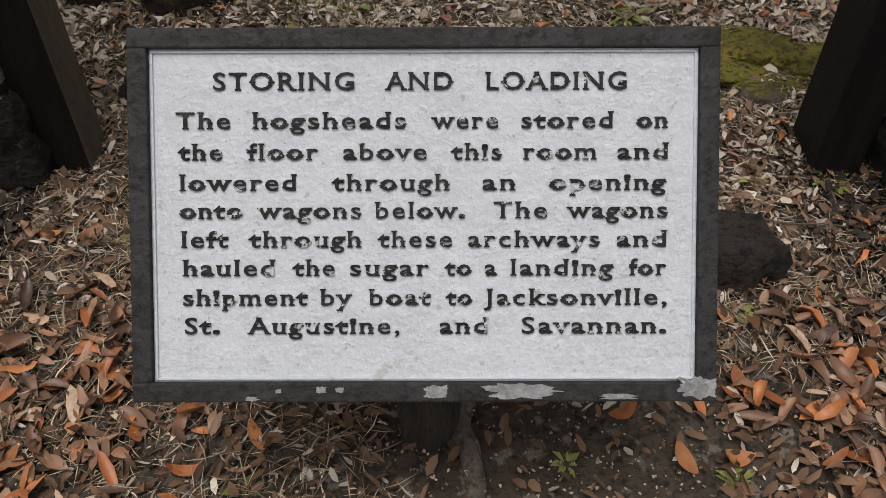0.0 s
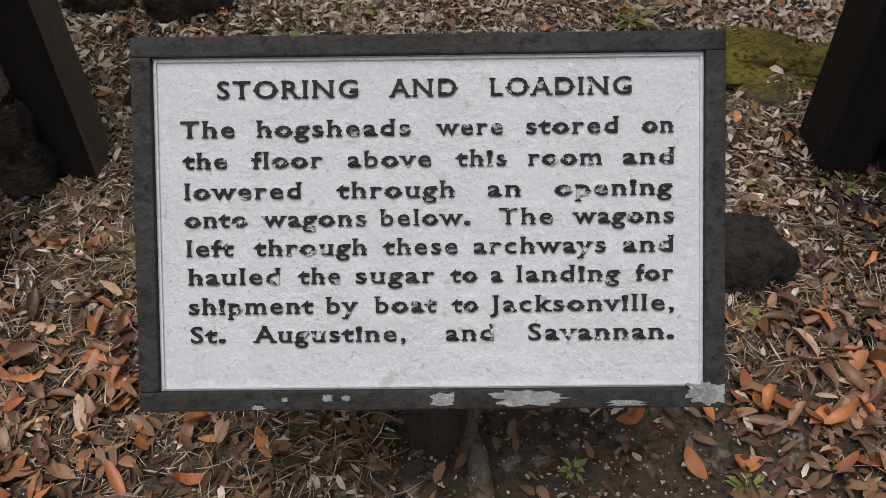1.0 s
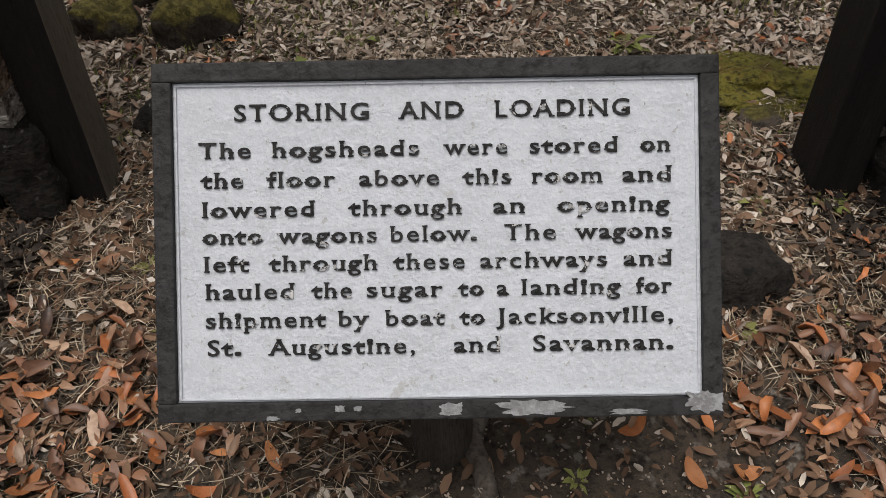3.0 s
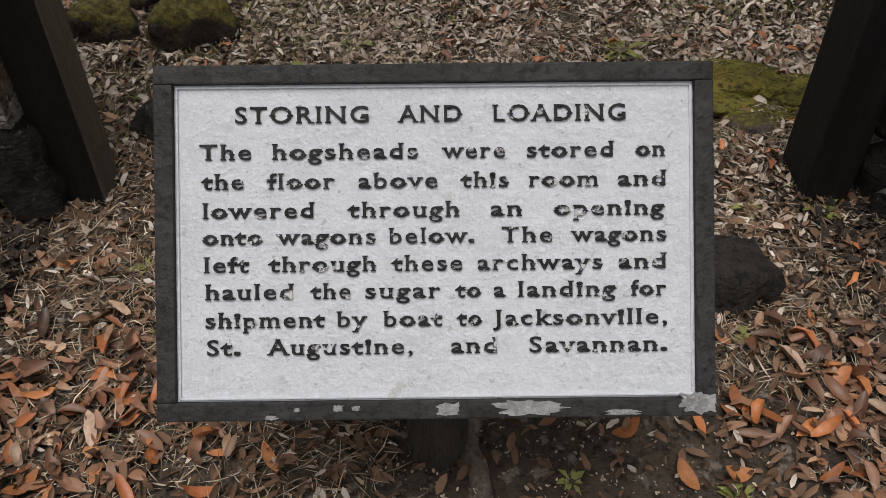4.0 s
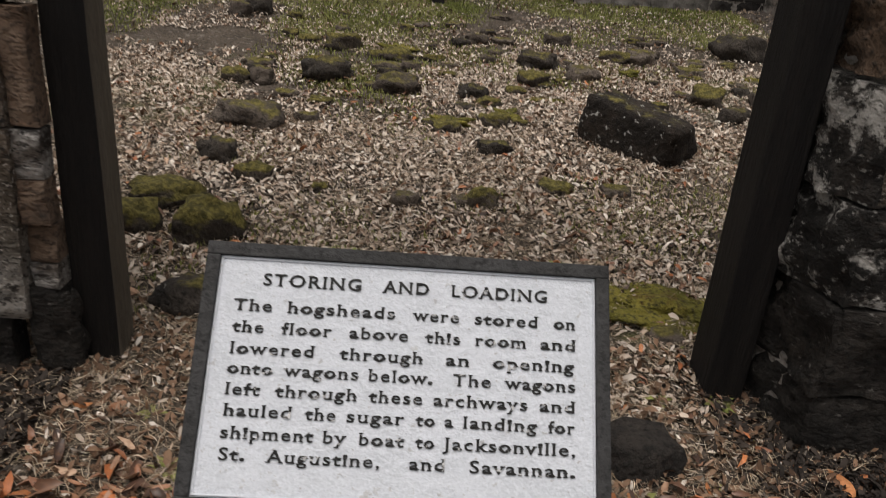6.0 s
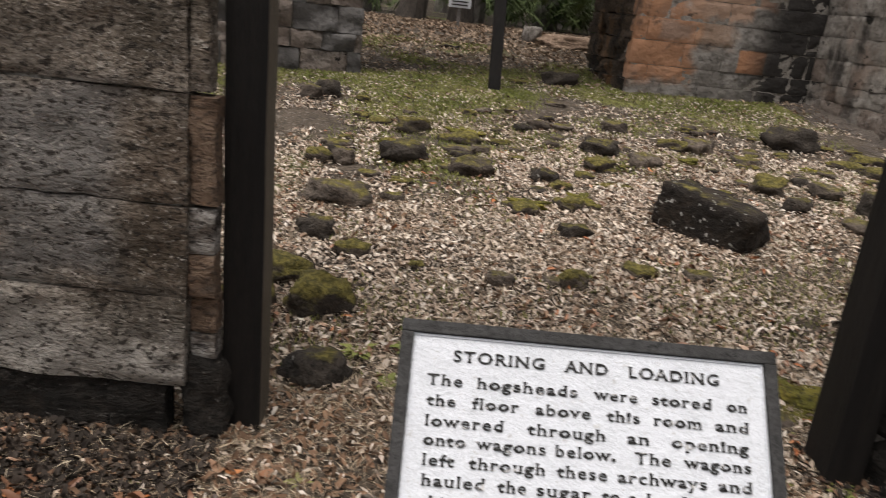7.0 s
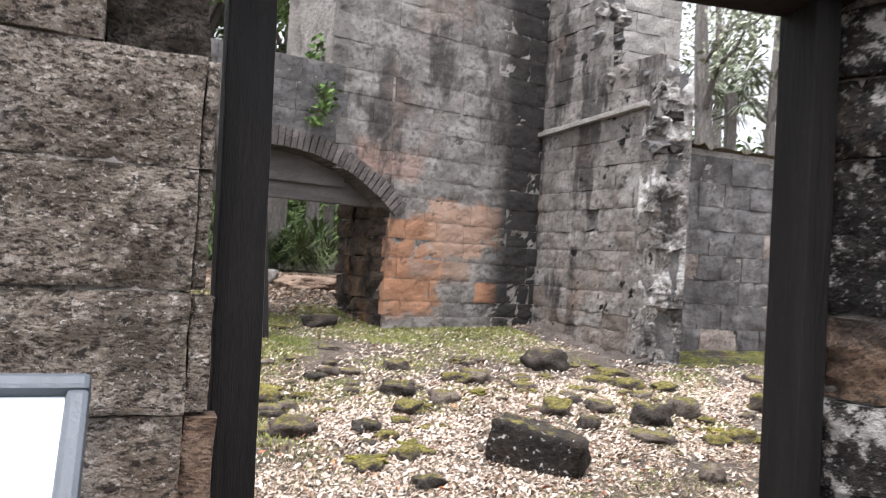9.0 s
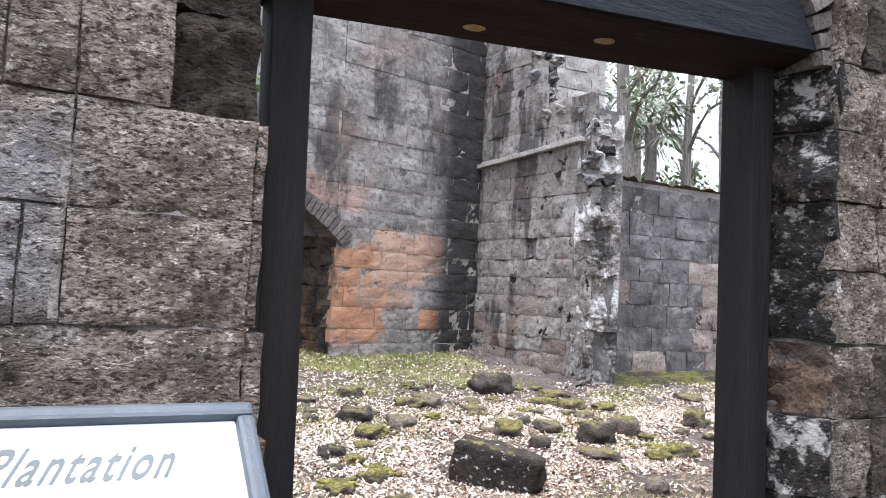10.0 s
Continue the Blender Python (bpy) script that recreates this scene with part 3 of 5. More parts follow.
def near_right_wall():
    w = slab("wall_near_east", [(1.34, EAST + 0.05), (6, EAST + 0.05), (6, EAST + 0.6), (1.24, EAST + 0.6), (1.25, EAST + 0.35)], -0.1, 4.0, M_JOINT)
    tagged(w, "blackened and lime-streaked coquina wall beside the archway", "wall", kind="structure")

    def mat(u, z, r):
        if z < 0.68:
            return M_FOOT
        return M_SOOT if z < 1.05 else (M_WORN if r.random() < 0.25 else M_NEAR)

    courses(w, (1.31, EAST, 0), 0, 4.6, LEVELS, mat, 8, 0.5, 0.12, 0.03, joint=0.01, cells=(14, 11))
    # blocks of the jamb, running back behind the post
    rng = random.Random(2)
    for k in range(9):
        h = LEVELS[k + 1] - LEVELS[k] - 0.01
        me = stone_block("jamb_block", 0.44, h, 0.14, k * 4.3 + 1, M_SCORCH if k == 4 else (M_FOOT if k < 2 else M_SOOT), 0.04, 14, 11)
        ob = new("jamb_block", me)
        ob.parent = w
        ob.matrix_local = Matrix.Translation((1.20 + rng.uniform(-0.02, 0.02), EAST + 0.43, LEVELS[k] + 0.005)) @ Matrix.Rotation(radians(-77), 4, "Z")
    return w


wall_west, wall_east = near_left_wall(), near_right_wall()


def arch_panel(name, x0, x1, z0, spring, rise, y, thick, mat, parent, steps=20):
    """A board that closes the head of an arch: level below, curved above; local plane y."""
    verts, faces = [], []
    for side in (y, y + thick):
        for i in range(steps + 1):
            u = i / steps
            x = x0 + (x1 - x0) * u
            verts.append((x, side, z0 if not callable(z0) else z0(x)))
            verts.append((x, side, max(spring(x) if callable(spring) else spring + rise * math.sqrt(max(0, 1 - (2 * u - 1) ** 2)), (z0 if not callable(z0) else z0(x)) + 0.01)))
    n = 2 * (steps + 1)
    for i in range(steps):
        a = 2 * i
        faces += [(a, a + 2, a + 3, a + 1), (n + a, n + a + 1, n + a + 3, n + a + 2), (a + 1, a + 3, n + a + 3, n + a + 1), (a, n + a, n + a + 2, a + 2)]
    return part(name, mesh_from(name, verts, faces, mat), mat, parent)


def voussoirs(parent, matrix, cx, half, spring, rise, ring, depth, n, mat, seed, name="brick"):
    """Bricks on edge round a low elliptical arch."""
    rng = random.Random(seed)
    for i in range(n):
        a = math.pi * (i + 0.5) / n
        px, pz = cx - half * math.cos(a), spring + rise * math.sin(a)
        nx, nz = math.cos(a) * rise, -math.sin(a) * half
        out = Vector((-nx, 0, -nz)).normalized()
        arc = math.pi / n * math.hypot(half * math.sin(a), rise * math.cos(a))
        me = stone_block(name, max(0.03, arc - 0.012), ring * rng.uniform(0.9, 1.05), depth, rng.random() * 40, mat, 0.008, 2, 3)
        ob = new(name, me)
        ob.parent = parent
        side = Vector((out.z, 0, -out.x))
        rot = Matrix((side, Vector((0, 1, 0)), out)).transposed().to_4x4()
        ob.matrix_local = matrix @ Matrix.Translation(Vector((px, rng.uniform(-0.015, 0.01), pz)) - side * arc / 2) @ rot


def door_frame():
    top = new("prop_frame")
    tagged(top, "dark stained timber frame propping the archway open", "door frame")
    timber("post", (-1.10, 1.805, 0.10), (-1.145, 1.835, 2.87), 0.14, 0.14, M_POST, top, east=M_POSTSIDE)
    timber("post", (1.135, 1.845, 0.08), (1.135, 1.865, 3.0), 0.14, 0.19, M_POST, top)
    lintel = timber("lintel", (-1.30, 1.775, 2.93), (1.30, 1.775, 3.10), 0.34, 0.20, M_BEAM, top, "heavy brown lintel beam with flaking paint")
    lintel.data.transform(Matrix.Translation((0, 1.775, 3.0)) @ Matrix.Rotation(radians(-11), 4, "X") @ Matrix.Translation((0, -1.775, -3.0)))
    # square oak pegs and lime spots on the underside
    for x, y in ((-0.42, 1.82), (0.17, 1.76)):
        bm = bmesh.new()
        bmesh.ops.create_circle(bm, cap_ends=True, radius=0.028, segments=9)
        for v in bm.verts:
            v.co.x *= 1.9
            v.co *= 1 + 0.3 * noise.noise(v.co * 60 + Vector((x * 9, 0, 0)))
        bmesh.ops.extrude_face_region(bm, geom=bm.faces[:])
        bm.transform(Matrix.Translation((x, y, 2.909 + 0.065 * x - 0.19 * (y - 1.775))) @ Matrix.Rotation(radians(-11), 4, "X") @ Matrix.Rotation(-0.065, 4, "Y"))
        part("scuff", bm, M_SCUFF, top, "ochre scuffed spot")
    board = arch_panel("arch_board", -1.24, 1.24, lambda x: 2.96 + 0.068 * x, 2.93, 0.72, 1.575, 0.045, M_BLUEBOARD, top)
    tagged(board, "blue-black painted board closing the arch head")
    return top


door_frame()


def near_arch_head():
    w = slab("wall_near_arch", [(-1.30, FRONT + 0.03), (1.36, EAST + 0.06), (1.36, FRONT + 0.6), (-1.30, FRONT + 0.6)], 3.92, 4.9, M_JOINT)
    tagged(w, "coquina masonry over the propped archway", "wall", kind="structure")
    voussoirs(w, Matrix.Translation((0, 1.55, 0)), 0.0, 1.25, 2.96, 0.74, 0.26, 0.4, 30, M_BRICK, 4)
    return w


near_arch_head()

# ---- the far building ----
FA = math.atan(0.211)
FAR_M = Matrix.Translation((1.84, 9.33, 0)) @ Matrix.Rotation(FA, 4, "Z")


def far_pt(u, back=0.0):
    """Plan point u metres along the far wall's face from its arch jamb, set back behind it."""
    p = FAR_M @ Vector((u, back, 0))
    return (p.x, p.y)


FL = [0.50, 0.80, 1.08, 1.29, 1.59, 1.87, 2.14, 2.40, 2.71, 2.98, 3.30, 3.64, 3.98, 4.30, 4.66, 5.0, 5.34, 5.68, 6.02, 6.36, 6.7, 7.04]
SPAN = 3.37
ARCH_U, ARCH_Z, ARCH_R, RING = -1.73, 0.783, 2.617, 0.24


def arch_top(u, r=ARCH_R):
    """Height of the far arch's outer ring at u: a low segment of a circle."""
    return ARCH_Z + math.sqrt(max(0.0, r * r - (u - ARCH_U) ** 2))


def build_far_wall():
    w = slab("wall_far", [far_pt(-0.07, 0.011), far_pt(3.3, 0.011), far_pt(3.3, 1.55), far_pt(0.02, 1.55)], 0.3, 7.0, M_JOINT)
    tagged(w, "tall coquina wall with a fire-reddened patch beside its brick arch", "wall", kind="structure")
    def under(a, b, z0, z1):
        """Blocks end where the ring of the arch runs through them."""
        u0, u1 = a - 0.1, b - 0.1
        if (z0 + z1) / 2 > 2.5 and u0 < 0.24 and (z0 + z1) / 2 < arch_top(max(u0, 0.0)) + 0.05:
            return [(max(a, 0.34), b)]
        return [(a, b)]

    courses(w, (*far_pt(-0.1), 0), FA, 2.68, FL, lambda u, z, r: M_FAR, 21, 0.60, 0.12, 0.012, under, joint=0.005, cells=(12, 7))
    # the mass over the arch, stepped down to the west
    for i in range(24):
        u0, u1 = -SPAN - 0.1 + i * SPAN / 24, -SPAN - 0.1 + (i + 1) * SPAN / 24
        z0 = max(min(arch_top(u0), arch_top(u1)) - 0.02, 2.4)
        top = 7.0 if u0 > -1.1 else 4.22 + 0.06 * noise.noise((u0 * 3, 0, 0))
        slab("core", [far_pt(u0, 0.015), far_pt(u1, 0.015), far_pt(u1, 1.52), far_pt(u0, 1.52)], z0, top, M_JOINT, w)

    def keep(a, b, z0, z1):
        u0, u1 = a - SPAN - 0.1, b - SPAN - 0.1
        if z1 > 4.32 and u1 < -1.0:
            return []
        if z1 > 4.32 and u0 < -1.06:
            a = SPAN + 0.1 - 1.06
        mid = (u0 + u1) / 2
        return [(a, b)] if (z0 + z1) / 2 > arch_top(mid) - 0.05 else []

    courses(w, (*far_pt(-SPAN - 0.1), 0), FA, SPAN, FL[7:], lambda u, z, r: M_FARSOOT if u < SPAN - 1.0 else M_FAR, 33, 0.58, 0.12, 0.012, keep, joint=0.005, cells=(12, 7))
    ring_rng = random.Random(9)
    reach = math.asin(1.9 / ARCH_R)
    for i in range(46):
        a = -reach + 2 * reach * (i + 0.5) / 46
        arc = 2 * reach * (ARCH_R - RING) / 46
        me = stone_block("brick", arc - 0.012, RING * ring_rng.uniform(0.92, 1.04), 0.5, ring_rng.random() * 40, M_BRICK, 0.008, 2, 3)
        ob = new("brick", me)
        ob.parent = w
        ob.matrix_local = FAR_M @ Matrix.Translation((ARCH_U, -0.03 + ring_rng.uniform(-0.015, 0.01), ARCH_Z)) @ Matrix.Rotation(a, 4, "Y") @ Matrix.Translation((-arc / 2, 0, ARCH_R - RING))
    # jamb of the arch, seen edge on
    rng = random.Random(12)
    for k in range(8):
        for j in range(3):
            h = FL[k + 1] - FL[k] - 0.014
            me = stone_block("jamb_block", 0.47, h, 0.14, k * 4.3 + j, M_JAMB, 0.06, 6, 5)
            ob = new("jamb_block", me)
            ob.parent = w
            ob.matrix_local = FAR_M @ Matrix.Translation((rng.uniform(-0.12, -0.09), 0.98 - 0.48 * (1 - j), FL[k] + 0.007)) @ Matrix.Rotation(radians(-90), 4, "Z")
    panel = arch_panel("arch_board", -2.82, -0.64, 2.77, lambda x: arch_top(x, ARCH_R - RING - 0.01), 0, 0.30, 0.05, M_GREYWOOD, w)
    panel.matrix_local = FAR_M
    return w


far_wall = build_far_wall()


def far_prop():
    top = new("arch_prop")
    tagged(top, "dark timber post carrying a beam under the far arch", "support post")
    timber("post", (0.05, 8.55, 0.74), (-0.02, 8.95, 2.68), 0.14, 0.14, M_POST, top)
    a, b = FAR_M @ Vector((-SPAN - 0.2, 0.45, 2.70)), FAR_M @ Vector((0.0, 0.45, 2.70))
    timber("beam", a, b, 0.16, 0.3, M_GREYWOOD, top)


far_prop()


def far_left_pier():
    p = slab("wall_far_west", [far_pt(-6.5, 0.06), far_pt(-SPAN - 0.13, 0.06), far_pt(-SPAN - 0.13, 0.98), far_pt(-6.5, 0.98)], 0.3, 4.2, M_JOINT)
    tagged(p, "pale lime-washed coquina pier on the far side of the arch", "wall", kind="structure")
    courses(p, (*far_pt(-6.5), 0), FA, 6.4 - SPAN, FL[:14], lambda u, z, r: (M_PALE if r.random() < 0.5 else M_PINK) if z > 1.75 else (M_PINK if r.random() < 0.5 else M_FARSOOT), 41, 0.42, 0.12, 0.05, joint=0.009, cells=(6, 5))


far_left_pier()

# side wall that runs forward from the corner and breaks off
SC, SE = Vector((4.31, 9.85, 0)), Vector((4.60, 7.45, 0))
SA = math.atan2(SE.y - SC.y, SE.x - SC.x)
SIDE_M = Matrix.Translation(SC) @ Matrix.Rotation(SA, 4, "Z")
SL = (SE - SC).length


def side_pt(s, back):
    p = SIDE_M @ Vector((s, back, 0))
    return (p.x, p.y)


def build_side_wall():
    w = slab("wall_side", [side_pt(0, 0.03), side_pt(1.15, 0.03), side_pt(1.15, 0.5), side_pt(0, 0.5)], 0.3, 7.0, M_FARSOOT)
    tagged(w, "broken grey coquina cross wall with a ragged end", "wall", kind="structure")
    slab("core", [side_pt(1.15, 0.06), side_pt(SL - 0.05, 0.06), side_pt(SL + 0.08, 0.45), side_pt(1.15, 0.45)], 0.3, 4.45, M_FARSOOT, w)

    def keep(a, b, z0, z1):
        if z1 > 4.70 and a > 1.12:
            return []
        # a missing stone
        for s, zz, wd in ((1.30, 2.50, 0.22),):
            if z0 < zz < z1 and a < s < b:
                return [(a, s - wd / 2), (s + wd / 2, b)]
        return [(a, b)]

    courses(w, (SC.x, SC.y, 0), SA, SL, FL, lambda u, z, r: M_PINK if r.random() < 0.75 - 0.4 * z + 0.1 * (u < 1.4) else M_SIDE, 52, 0.46, 0.12, 0.015, keep, joint=0.004, cells=(10, 7))
    timber("ledge", SIDE_M @ Vector((-0.05, -0.03, 3.88)), SIDE_M @ Vector((SL - 0.12, -0.03, 4.03)), 0.12, 0.07, M_PALE, w, "pale projecting stone string course")
    # rubble of the torn end: uneven broken stones heaped from the footing up
    rng = random.Random(6)

    def chunk(s, back, z, size, mat):
        bm = bmesh.new()
        bmesh.ops.create_icosphere(bm, subdivisions=2, radius=1.0)
        seed = rng.random() * 90
        kx, ky, kz = size * rng.uniform(0.8, 1.3), size * rng.uniform(0.8, 1.2), size * rng.uniform(0.55, 0.95)
        for v in bm.verts:
            d = v.co.normalized()
            r = (0.85 / max(abs(d.x), abs(d.y), abs(d.z)) + 0.15) * 0.85 * (1 + 0.45 * noise.noise(d * 1.6 + Vector((seed, 0, 0))) + 0.22 * noise.noise(d * 4 + Vector((0, seed, 0))) + 0.1 * noise.noise(d * 9 + Vector((0, 0, seed))))
            v.co = Vector((d.x * kx, d.y * ky, d.z * kz)) * r
        ob = part("rubble", bm, mat, w)
        ob.matrix_local = SIDE_M @ Matrix.Translation((s, back, z)) @ Matrix.Rotation(rng.uniform(-0.6, 0.6), 4, "Z") @ Matrix.Rotation(rng.uniform(-0.4, 0.4), 4, "Y")

    # the torn face itself, one ragged sheet of broken masonry round the end
    cols, rows_ = 30, 150
    verts = []
    for j in range(rows_ + 1):
        z = 0.4 + 4.0 * j / rows_
        for i in range(cols + 1):
            t = i / cols
            if t < 0.35:
                s, b = SL - 0.30 + 0.30 * t / 0.35, 0.03 - 0.04 * min(1, t / 0.1)
            else:
                s, b = SL + 0.14 * (t - 0.35) / 0.65, 0.5 * (t - 0.35) / 0.65
            p = Vector((s * 1.0, b, z))
            d = 0.075 * noise.fractal(p * 3.2, 0.9, 2.2, 5) + 0.07 * (noise.cell(Vector((s * 5, b * 6, z * 4.2 + 0.6 * noise.noise(p * 3)))) - 0.5)
            d += 0.05 * noise.noise(Vector((0, 0, z * 1.7))) - 0.10 * max(0.0, noise.noise(p * 4.5 + Vector((9, 0, 0))) - 0.25)
            k = min(1.0, t * 6, (1 - t) * 6)
            f = min(1.0, max(0.0, (t - 0.2) / 0.3))
            q = SIDE_M @ Vector((s + d * k * f, b - d * k * (1 - f) * 0.35, z))
            verts.append(tuple(q))
    faces = [(a, a + 1, a + cols + 2, a + cols + 1) for j in range(rows_) for a in range(j * (cols + 1), j * (cols + 1) + cols)]
    torn = new("torn_end", mesh_from("torn_end", verts, faces, M_TORN))
    torn.parent = w
    chunk(1.22, 0.05, 2.45, 0.06, M_FARSOOT)
    outline = ((1.14, 5.6), (1.18, 5.2), (1.22, 4.9), (1.34, 4.62), (1.6, 4.5), (1.85, 4.5), (2.1, 4.52), (2.26, 4.42), (2.36, 4.2), (2.40, 3.9), (2.40, 3.6), (2.36, 3.3), (2.36, 2.9), (2.36, 1.2))
    for (s0, z0), (s1, z1) in zip(outline, outline[1:]):
        n_ = max(2, int(math.hypot(s1 - s0, z1 - z0) / 0.11)) if z0 > 3 else 2
        for i in range(n_):
            t = (i + rng.random() * 0.6) / n_
            for back in (0.10, 0.36):
                chunk(s0 + (s1 - s0) * t + rng.uniform(-0.04, 0.04), back + rng.uniform(-0.05, 0.05), z0 + (z1 - z0) * t + rng.uniform(-0.05, 0.05), rng.uniform(0.07, 0.15), rng.choice((M_FARSOOT, M_SIDE, M_TORN, M_TORN, M_BLACKROCK)))
    return w


build_side_wall()


def back_wall():
    w = slab("wall_back_east", [(4.85, 7.722), (11, 7.722), (11, 8.3), (4.85, 8.3)], 0.3, 3.58, M_JOINT)
    tagged(w, "low dark grey coquina wall with a mossy coping", "wall", kind="structure")
    courses(w, (4.85, 7.70, 0), 0, 6.1, [0.45, 0.82, 1.16, 1.50, 1.83, 2.16, 2.5, 2.82, 3.14, 3.5], lambda u, z, r: M_FARSOOT if r.random() < 0.55 + 0.3 * (z - 1.2) else M_PINK, 63, 0.48, 0.12, 0.022, joint=0.006, cells=(9, 6))
    bm = bmesh.new()
    bmesh.ops.create_grid(bm, x_segments=60, y_segments=8, size=0.5)
    for v in bm.verts:
        v.co = Vector((4.85 + (v.co.x + 0.5) * 6.15, 7.66 + (v.co.y + 0.5) * 0.66, 3.56 + 0.10 * noise.noise((v.co.x * 40, v.co.y * 4, 2)) + 0.05))
    bmesh.ops.extrude_face_region(bm, geom=bm.faces[:])
    cap = part("coping", bm, M_ROCK, w, "moss-grown broken coping")
    return w


back_wall()
pale = slab("wall_rear", [(6.6, 12.06), (8.53, 12.06), (8.53, 12.5), (6.6, 12.5)], 0.8, 7.4, M_JOINT)
tagged(pale, "pale limewashed ruin wall standing behind", "wall", kind="structure")
courses(pale, (6.6, 12.0, 0), 0, 1.93, [1.0 + 0.4 * k for k in range(17)], lambda u, z, r: M_PALE, 71, 0.5, 0.12, 0.03, joint=0.009, cells=(6, 5))


def bank(name, x0, x1, y0, y1, h, mat, label, steps=2):
    """A low uneven bank of earth against a wall foot."""
    bm = bmesh.new()
    bmesh.ops.create_grid(bm, x_segments=60, y_segments=14, size=0.5)
    for v in bm.verts:
        u, t = v.co.x + 0.5, v.co.y + 0.5
        x, y = x0 + (x1 - x0) * u, y0 + (y1 - y0) * t
        prof = (math.floor(t * steps) / steps + 0.5 / steps * min(1, (t * steps % 1) * 4)) if steps > 1 else t
        z = ground_z(x, y) - 0.03 + h * min(1, prof * 1.4) + 0.05 * noise.noise((x * 3, y * 3, 1)) * min(1, t * 4)
        v.co = Vector((x, y, z))
    return tagged(smooth(part(name, bm, mat)), label, "bank", kind="stuff")


bank("moss_bank", 4.9, 10.5, 7.30, 7.75, 0.17, M_BANKMOSS, "low stepped moss-covered bank at the wall foot", 3)
eb = bank("earth_bank", 0, SL + 0.1, -0.75, 0.05, 0.22, M_EARTH, "bare earth banked against the cross wall", 1)
for v in eb.data.vertices:
    q = SIDE_M @ Vector((v.co.x, v.co.y, 0))
    t = (v.co.y + 0.75) / 0.8
    v.co = Vector((q.x, q.y, ground_z(q.x, q.y) - 0.04 + 0.09 * t + (0.07 * noise.noise((q.x * 4, q.y * 4, 1)) + 0.03 * noise.noise((q.x * 14, q.y * 14, 5))) * min(1, 3 * t)))


# ---- the cast sign ----
SIGN = pose(-0.0315, 0.743, 0.482, 50.5, 0, 0) @ pose(0, 0, 0, 0, 0, 0.75)
CAP, LOW = 0.0305, 0.029


def letters(text, width, height, seed, bold=0.010):
    """Raised block letters of a word, fitted to its width; the font's capital height sets the scale."""
    cu = bpy.data.curves.new("word", "FONT")
    cu.body, cu.size, cu.extrude, cu.offset, cu.resolution_u = text, 1.0, 0.10, bold, 3
    cu.space_character = 1.18
    tmp = bpy.data.objects.new("word", cu)
    scene.collection.objects.link(tmp)
    bpy.context.view_layer.update()
    me = bpy.data.meshes.new_from_object(tmp.evaluated_get(bpy.context.evaluated_depsgraph_get()))
    bpy.data.objects.remove(tmp)
    co = np.empty(len(me.vertices) * 3)
    me.vertices.foreach_get("co", co)
    co = co.reshape(-1, 3)
    co[:, 0] = (co[:, 0] - co[:, 0].min()) / (co[:, 0].max() - co[:, 0].min()) * width
    co[:, 1] *= height / 0.73
    co[:, 2] *= 0.03
    me.vertices.foreach_set("co", co.ravel())
    return me


def serifs(me, height):
    """Adds slab serifs at the flat ends of the stems of a word's letters."""
    top = max(v.co.z for v in me.vertices)
    ends = []
    for e in me.edges:
        a, b = (me.vertices[i].co for i in e.vertices)
        dx = abs(a.x - b.x)
        if min(a.z, b.z) > top - 1e-5 and abs(a.y - b.y) < 1e-4 and 0.10 * height < dx < 0.34 * height:
            ends.append((min(a.x, b.x), max(a.x, b.x), a.y))
    bm = bmesh.new()
    bm.from_mesh(me)
    t, s = height * 0.08, height * 0.07
    for x0, x1, y in ends:
        low = y < height * 0.25
        box(bm, (x0 - s, y if low else y - t, -top), (x1 + s, y + t if low else y, top * 0.98))
    bm.to_mesh(me)
    bm.free()


def text_line(plate, v, height, *words):
    for text, a, b in words:
        me = letters(text, b - a, height, v)
        serifs(me, height)
        me.materials.clear()
        me.materials.append(M_LETTER)
        ob = part("lettering", me, M_LETTER, plate)
        ob.location = (a, v, 0.0005)


